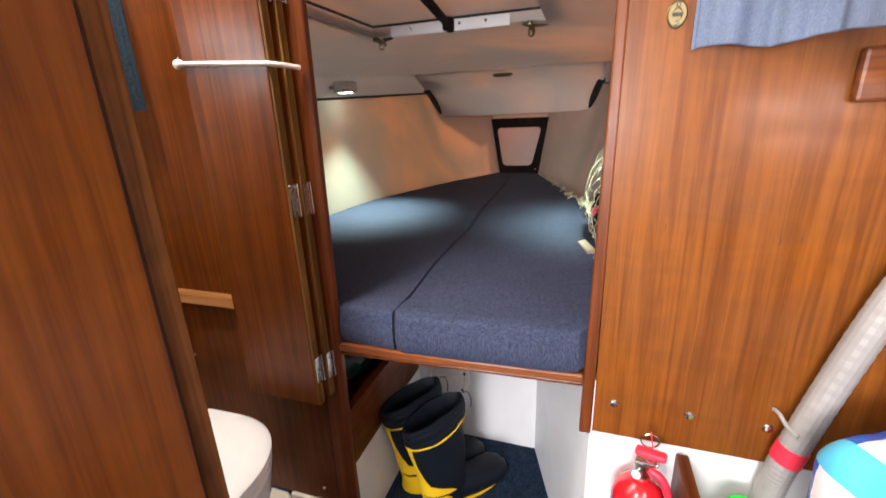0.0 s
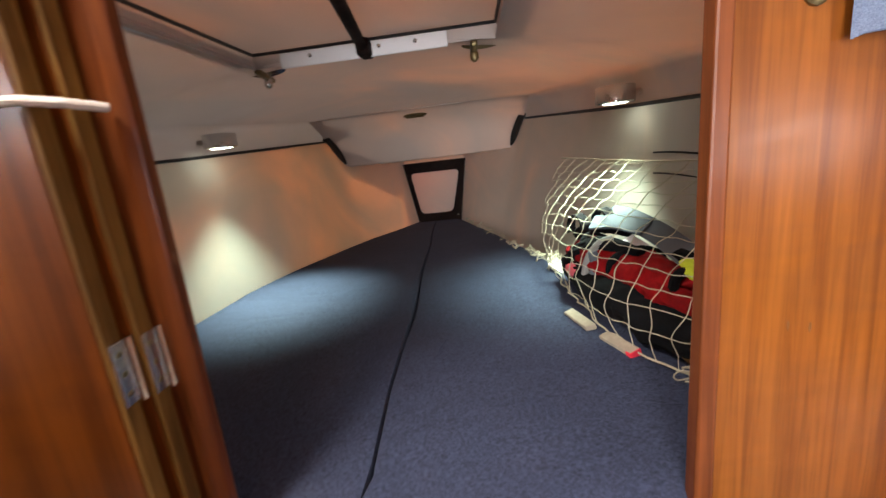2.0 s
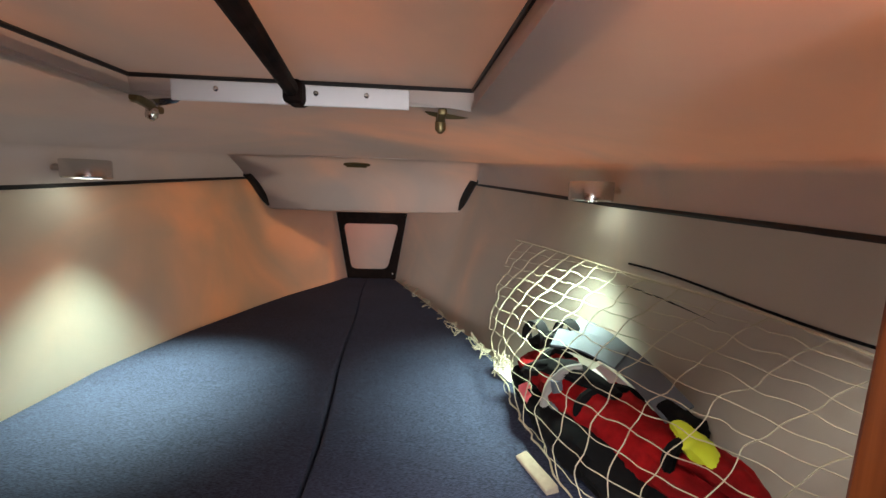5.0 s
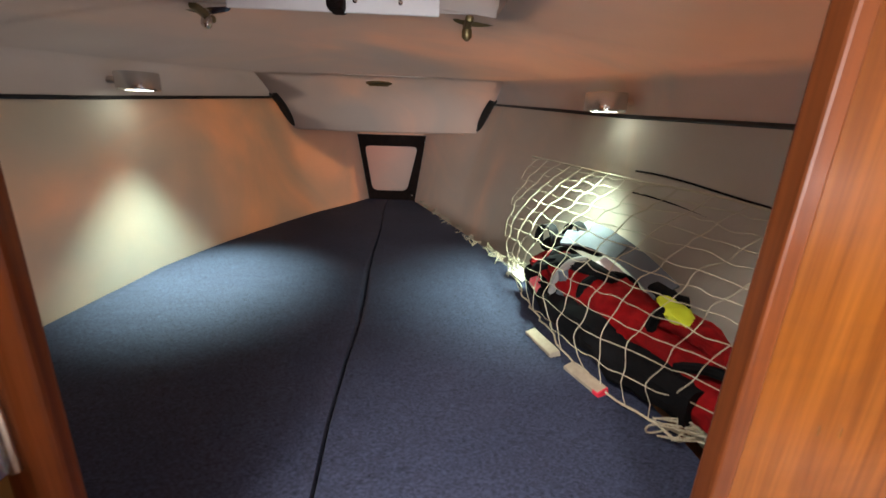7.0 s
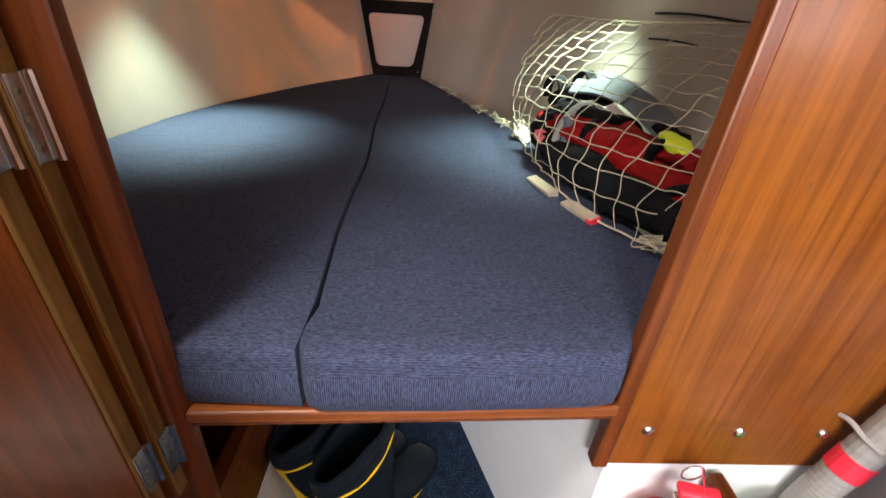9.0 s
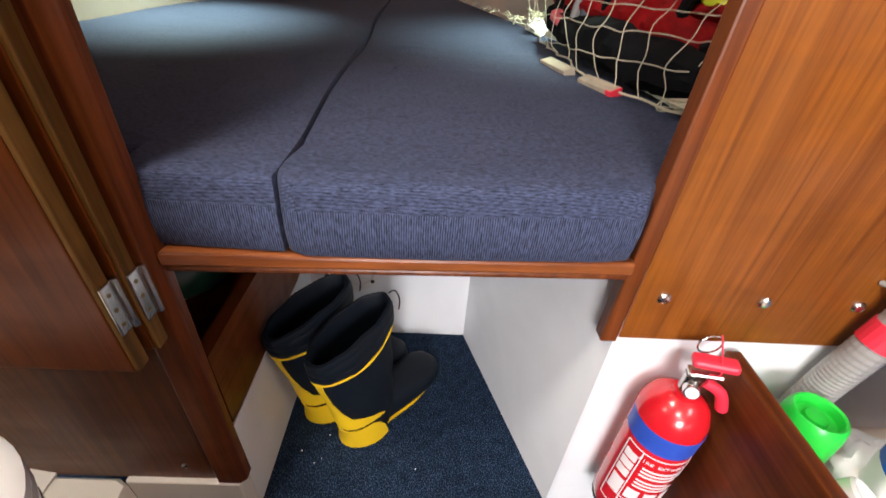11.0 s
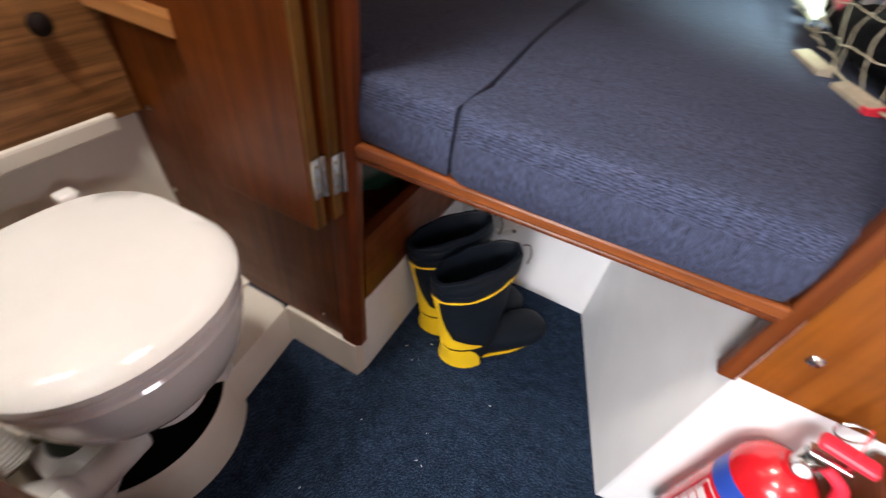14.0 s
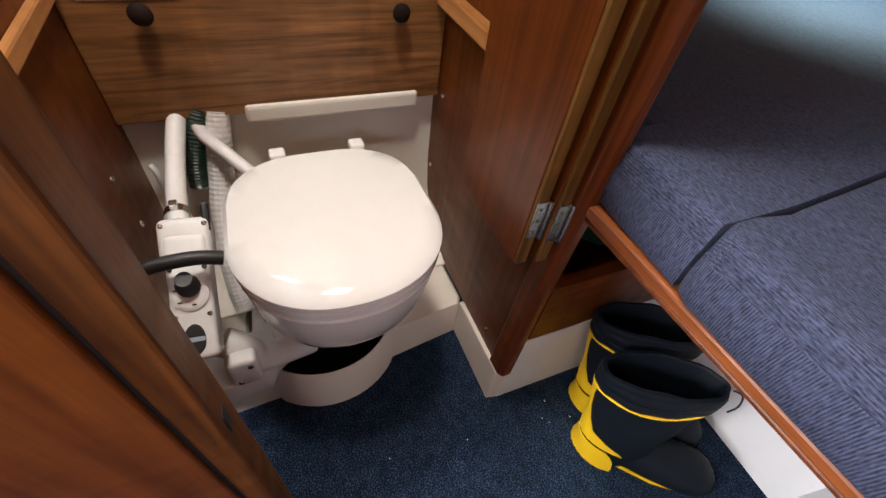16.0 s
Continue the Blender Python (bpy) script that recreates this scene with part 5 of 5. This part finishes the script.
hy = thing("harness_back", (0.58, 1.52, 0.86), "grey Y-shaped webbing harness lying on the life jacket", "harness")
for pts, w in (([(0.545, 1.63, 0.925), (0.565, 1.55, 0.925), (0.60, 1.45, 0.90), (0.62, 1.36, 0.87)], 0.026), ([(0.50, 1.60, 0.905), (0.545, 1.55, 0.912), (0.585, 1.48, 0.905)], 0.022)):
    rows = []
    pp = smooth_path(pts, 6)
    for i, p in enumerate(pp):
        d = (pp[min(i + 1, len(pp) - 1)] - pp[max(i - 1, 0)]).normalized()
        s = d.cross(Vector((-0.5, -0.3, 0.8))).normalized() * w
        rows.append([p - s, p - s * 0.3, p + s * 0.3, p + s])
    part("webbing", solid(rows, 0.006), GREYPLASTIC, hy, smooth=True)
part("pad", lump(None, [(0.615, 1.39, 0.868), (0.628, 1.34, 0.858), (0.634, 1.32, 0.85)], [0.02, 0.026, 0.014], 0.6, 3.3, 12), BLACKCLOTH, hy, smooth=True)
for k, (c0, r0) in enumerate((((0.478, 1.665, 0.885), 0.032), ((0.53, 1.615, 0.905), 0.030))):
    loop = [Vector(c0) + Vector((0.4 * r0 * math.cos(a), -0.9 * r0 * math.cos(a), 1.15 * r0 * math.sin(a))) for a in np.linspace(-0.4, math.pi + 0.5, 16)]
    rows = [[p + Vector((-0.012, -0.005, 0)), p, p + Vector((0.012, 0.005, 0.002))] for p in loop]
    part("webbing_loop", solid(rows, 0.004), BLACKCLOTH, hy, "black webbing loop", smooth=True)
part("white_patch", box(-0.034, 0.034, -0.015, 0.015, -0.002, 0.002, 0.001, 1, None, Matrix.Translation((0.565, 1.475, 0.872)) @ pose(0, 0, 0, 20, 20, -62)), PAPER, hy)

bt = thing("wooden_batten", (0.44, 1.38, 0.705), "worn painted batten with printed paper along the cushion edge", "batten")
for (a, c) in (((0.405, 1.475, 0.722), (0.432, 1.38, 0.720)), ((0.447, 1.345, 0.720), (0.480, 1.262, 0.718))):
    a, c = Vector(a), Vector(c)
    ang = math.degrees(math.atan2((c - a).y, (c - a).x))
    L = (c - a).length / 2
    part("batten", box(-L, L, -0.012, 0.012, -0.009, 0.009, 0.002, 2, None, Matrix.Translation((a + c) / 2) @ pose(0, 0, 0, 15, 0, ang)), BATTEN, bt)
part("red_end", box(-0.008, 0.006, -0.0125, 0.0125, -0.0095, 0.0095, 0.001, 1, None, Matrix.Translation((0.478, 1.266, 0.718)) @ pose(0, 0, 0, 15, 0, -68)), REDPL, bt)
cd = thing("white_card", (0.435, 1.785, 0.73), "small white card caught in the net corner", "card")
part("card", box(-0.028, 0.028, -0.016, 0.016, -0.001, 0.001, 0, 2, None, Matrix.Translation((0.442, 1.775, 0.752)) @ pose(0, 0, 0, 50, 25, -40)), PAPER, cd)

# cargo net: two families of strands over a bulging sheet
LOW = [(0.425, 1.800, 0.738), (0.432, 1.62, 0.735), (0.448, 1.42, 0.728), (0.49, 1.25, 0.722), (0.56, 1.16, 0.722), (0.64, 1.06, 0.74), (0.68, 0.985, 0.77)]
HIGH = [(0.525, 2.06, 1.055), (0.575, 1.94, 1.05), (0.618, 1.79, 1.045), (0.65, 1.60, 1.045), (0.685, 1.35, 1.05), (0.71, 1.15, 1.04), (0.73, 0.985, 1.03)]
lowp, highp = smooth_path(LOW, 12), smooth_path(HIGH, 12)


def net_point(u, v):
    i = min(len(lowp) - 1.001, max(0, u * (len(lowp) - 1)))
    k, f = int(i), i - int(i)
    a, b = lowp[k].lerp(lowp[k + 1], f), highp[k].lerp(highp[k + 1], f)
    p = a.lerp(b, v)
    out = 0.066 * math.sin(math.pi * v ** 0.75) * (0.35 + 0.65 * math.sin(math.pi * min(1, 0.15 + u)))
    p += Vector((-out, -out * 0.25, 0.5 * out))
    n = 0.013
    p += Vector((n * noise.noise(p * 25), n * noise.noise(p * 25 + Vector((7, 0, 0))), 0.5 * n * noise.noise(p * 25 + Vector((0, 7, 0)))))
    lim = half_breadth(p.y, p.z) - 0.006
    p.x = min(p.x, lim)
    return p


nt = thing("cargo_net", (0.43, 1.79, 0.735), "cream knotted cord net stretched from the hull over life jackets", "net")
bm = bmesh.new()
NU, NV = 17, 12
for k in range(-4, NU + 1):
    pts = [net_point((k + 4.0 * v) / NU, v) for v in np.linspace(0, 1, 40) if 0 <= (k + 4.0 * v) / NU <= 1]
    if len(pts) > 3:
        tube(pts, 0.00095, 4, bm)
for j in range(-3, NV):
    pts = []
    for u in np.linspace(0, 1, 90):
        v = ((j + 0.5) / NV + 0.28 * u * (1 - 0.4 * u)) ** 0.88 if (j + 0.5) / NV + 0.28 * u * (1 - 0.4 * u) > 0 else -1
        if 0 <= v <= 1:
            pts.append(net_point(u, v))
    if len(pts) > 3:
        tube(pts, 0.00095, 4, bm)
part("mesh", bm, NET, nt)
part("head_rope", tube(highp, 0.0025, 6), NET, nt)
part("foot_rope", tube([net_point(u, 0.0) for u in np.linspace(0, 1, 60)], 0.002, 6), NET, nt)
bm = bmesh.new()
for k in range(26):
    t0 = random.random()
    base = Vector((0.15, 2.72, 0.752)).lerp(Vector((0.43, 1.82, 0.735)), t0)
    pts = [base + Vector((random.uniform(-0.012, 0.03), random.uniform(-0.05, 0.05), random.uniform(0.0, 0.018))) for _ in range(5)]
    tube(smooth_path(pts, 5), 0.0014, 4, bm)
for k in range(14):
    base = Vector((0.43, 1.80, 0.74))
    pts = [base + Vector((random.uniform(-0.02, 0.03), random.uniform(-0.04, 0.05), random.uniform(-0.002, 0.045))) for _ in range(5)]
    tube(smooth_path(pts, 5), 0.0014, 4, bm)
for k in range(8):
    base = Vector((0.56, 1.16, 0.725))
    pts = [base + Vector((random.uniform(-0.05, 0.06), random.uniform(-0.03, 0.03), random.uniform(-0.002, 0.02))) for _ in range(5)]
    tube(smooth_path(pts, 5), 0.0014, 4, bm)
tagged(part("bunched_cord", bm, NET, nt, "loose bunched net cord"), kind="stuff")
for dz in (0.0, 0.05):
    part("shock_cord", tube([(half_breadth(y, 1.03) - 0.008, y, 1.055 - dz + 0.01 * math.sin(y * 9)) for y in np.linspace(0.99, 1.62, 14)], 0.0022, 6), BLACKCLOTH, nt, "dark shock cord")

# two small dark knots in the starboard bulkhead, crumbs on the carpet
bulk = bpy.data.objects["wall_starboard_bulkhead"]
for x, z in ((0.512, 0.916), (0.533, 0.913), (0.694, 0.897), (0.720, 0.902)):
    part("knot", lathe([(0.003, 0.0), (0.002, 0.0004)], to((x, Y_B, z), (0, -1, 0)) @ Matrix.Diagonal((0.5, 2.0, 1, 1)) @ pose(0, 0, 0, 0, 0, 0), 14), WORN, bulk)
bm = bmesh.new()
for k in range(15):
    x, y = random.uniform(-0.1, 0.55), random.uniform(0.55, 1.15)
    s = random.uniform(0.0007, 0.0016)
    box(x - s, x + s, y - s * 0.6, y + s * 0.6, 0.001, 0.001 + s, 0, 1, bm, None)
tagged(part("carpet_crumbs", bm, PAPER), "tiny pale crumbs scattered on the navy carpet", "crumbs", "", "stuff")
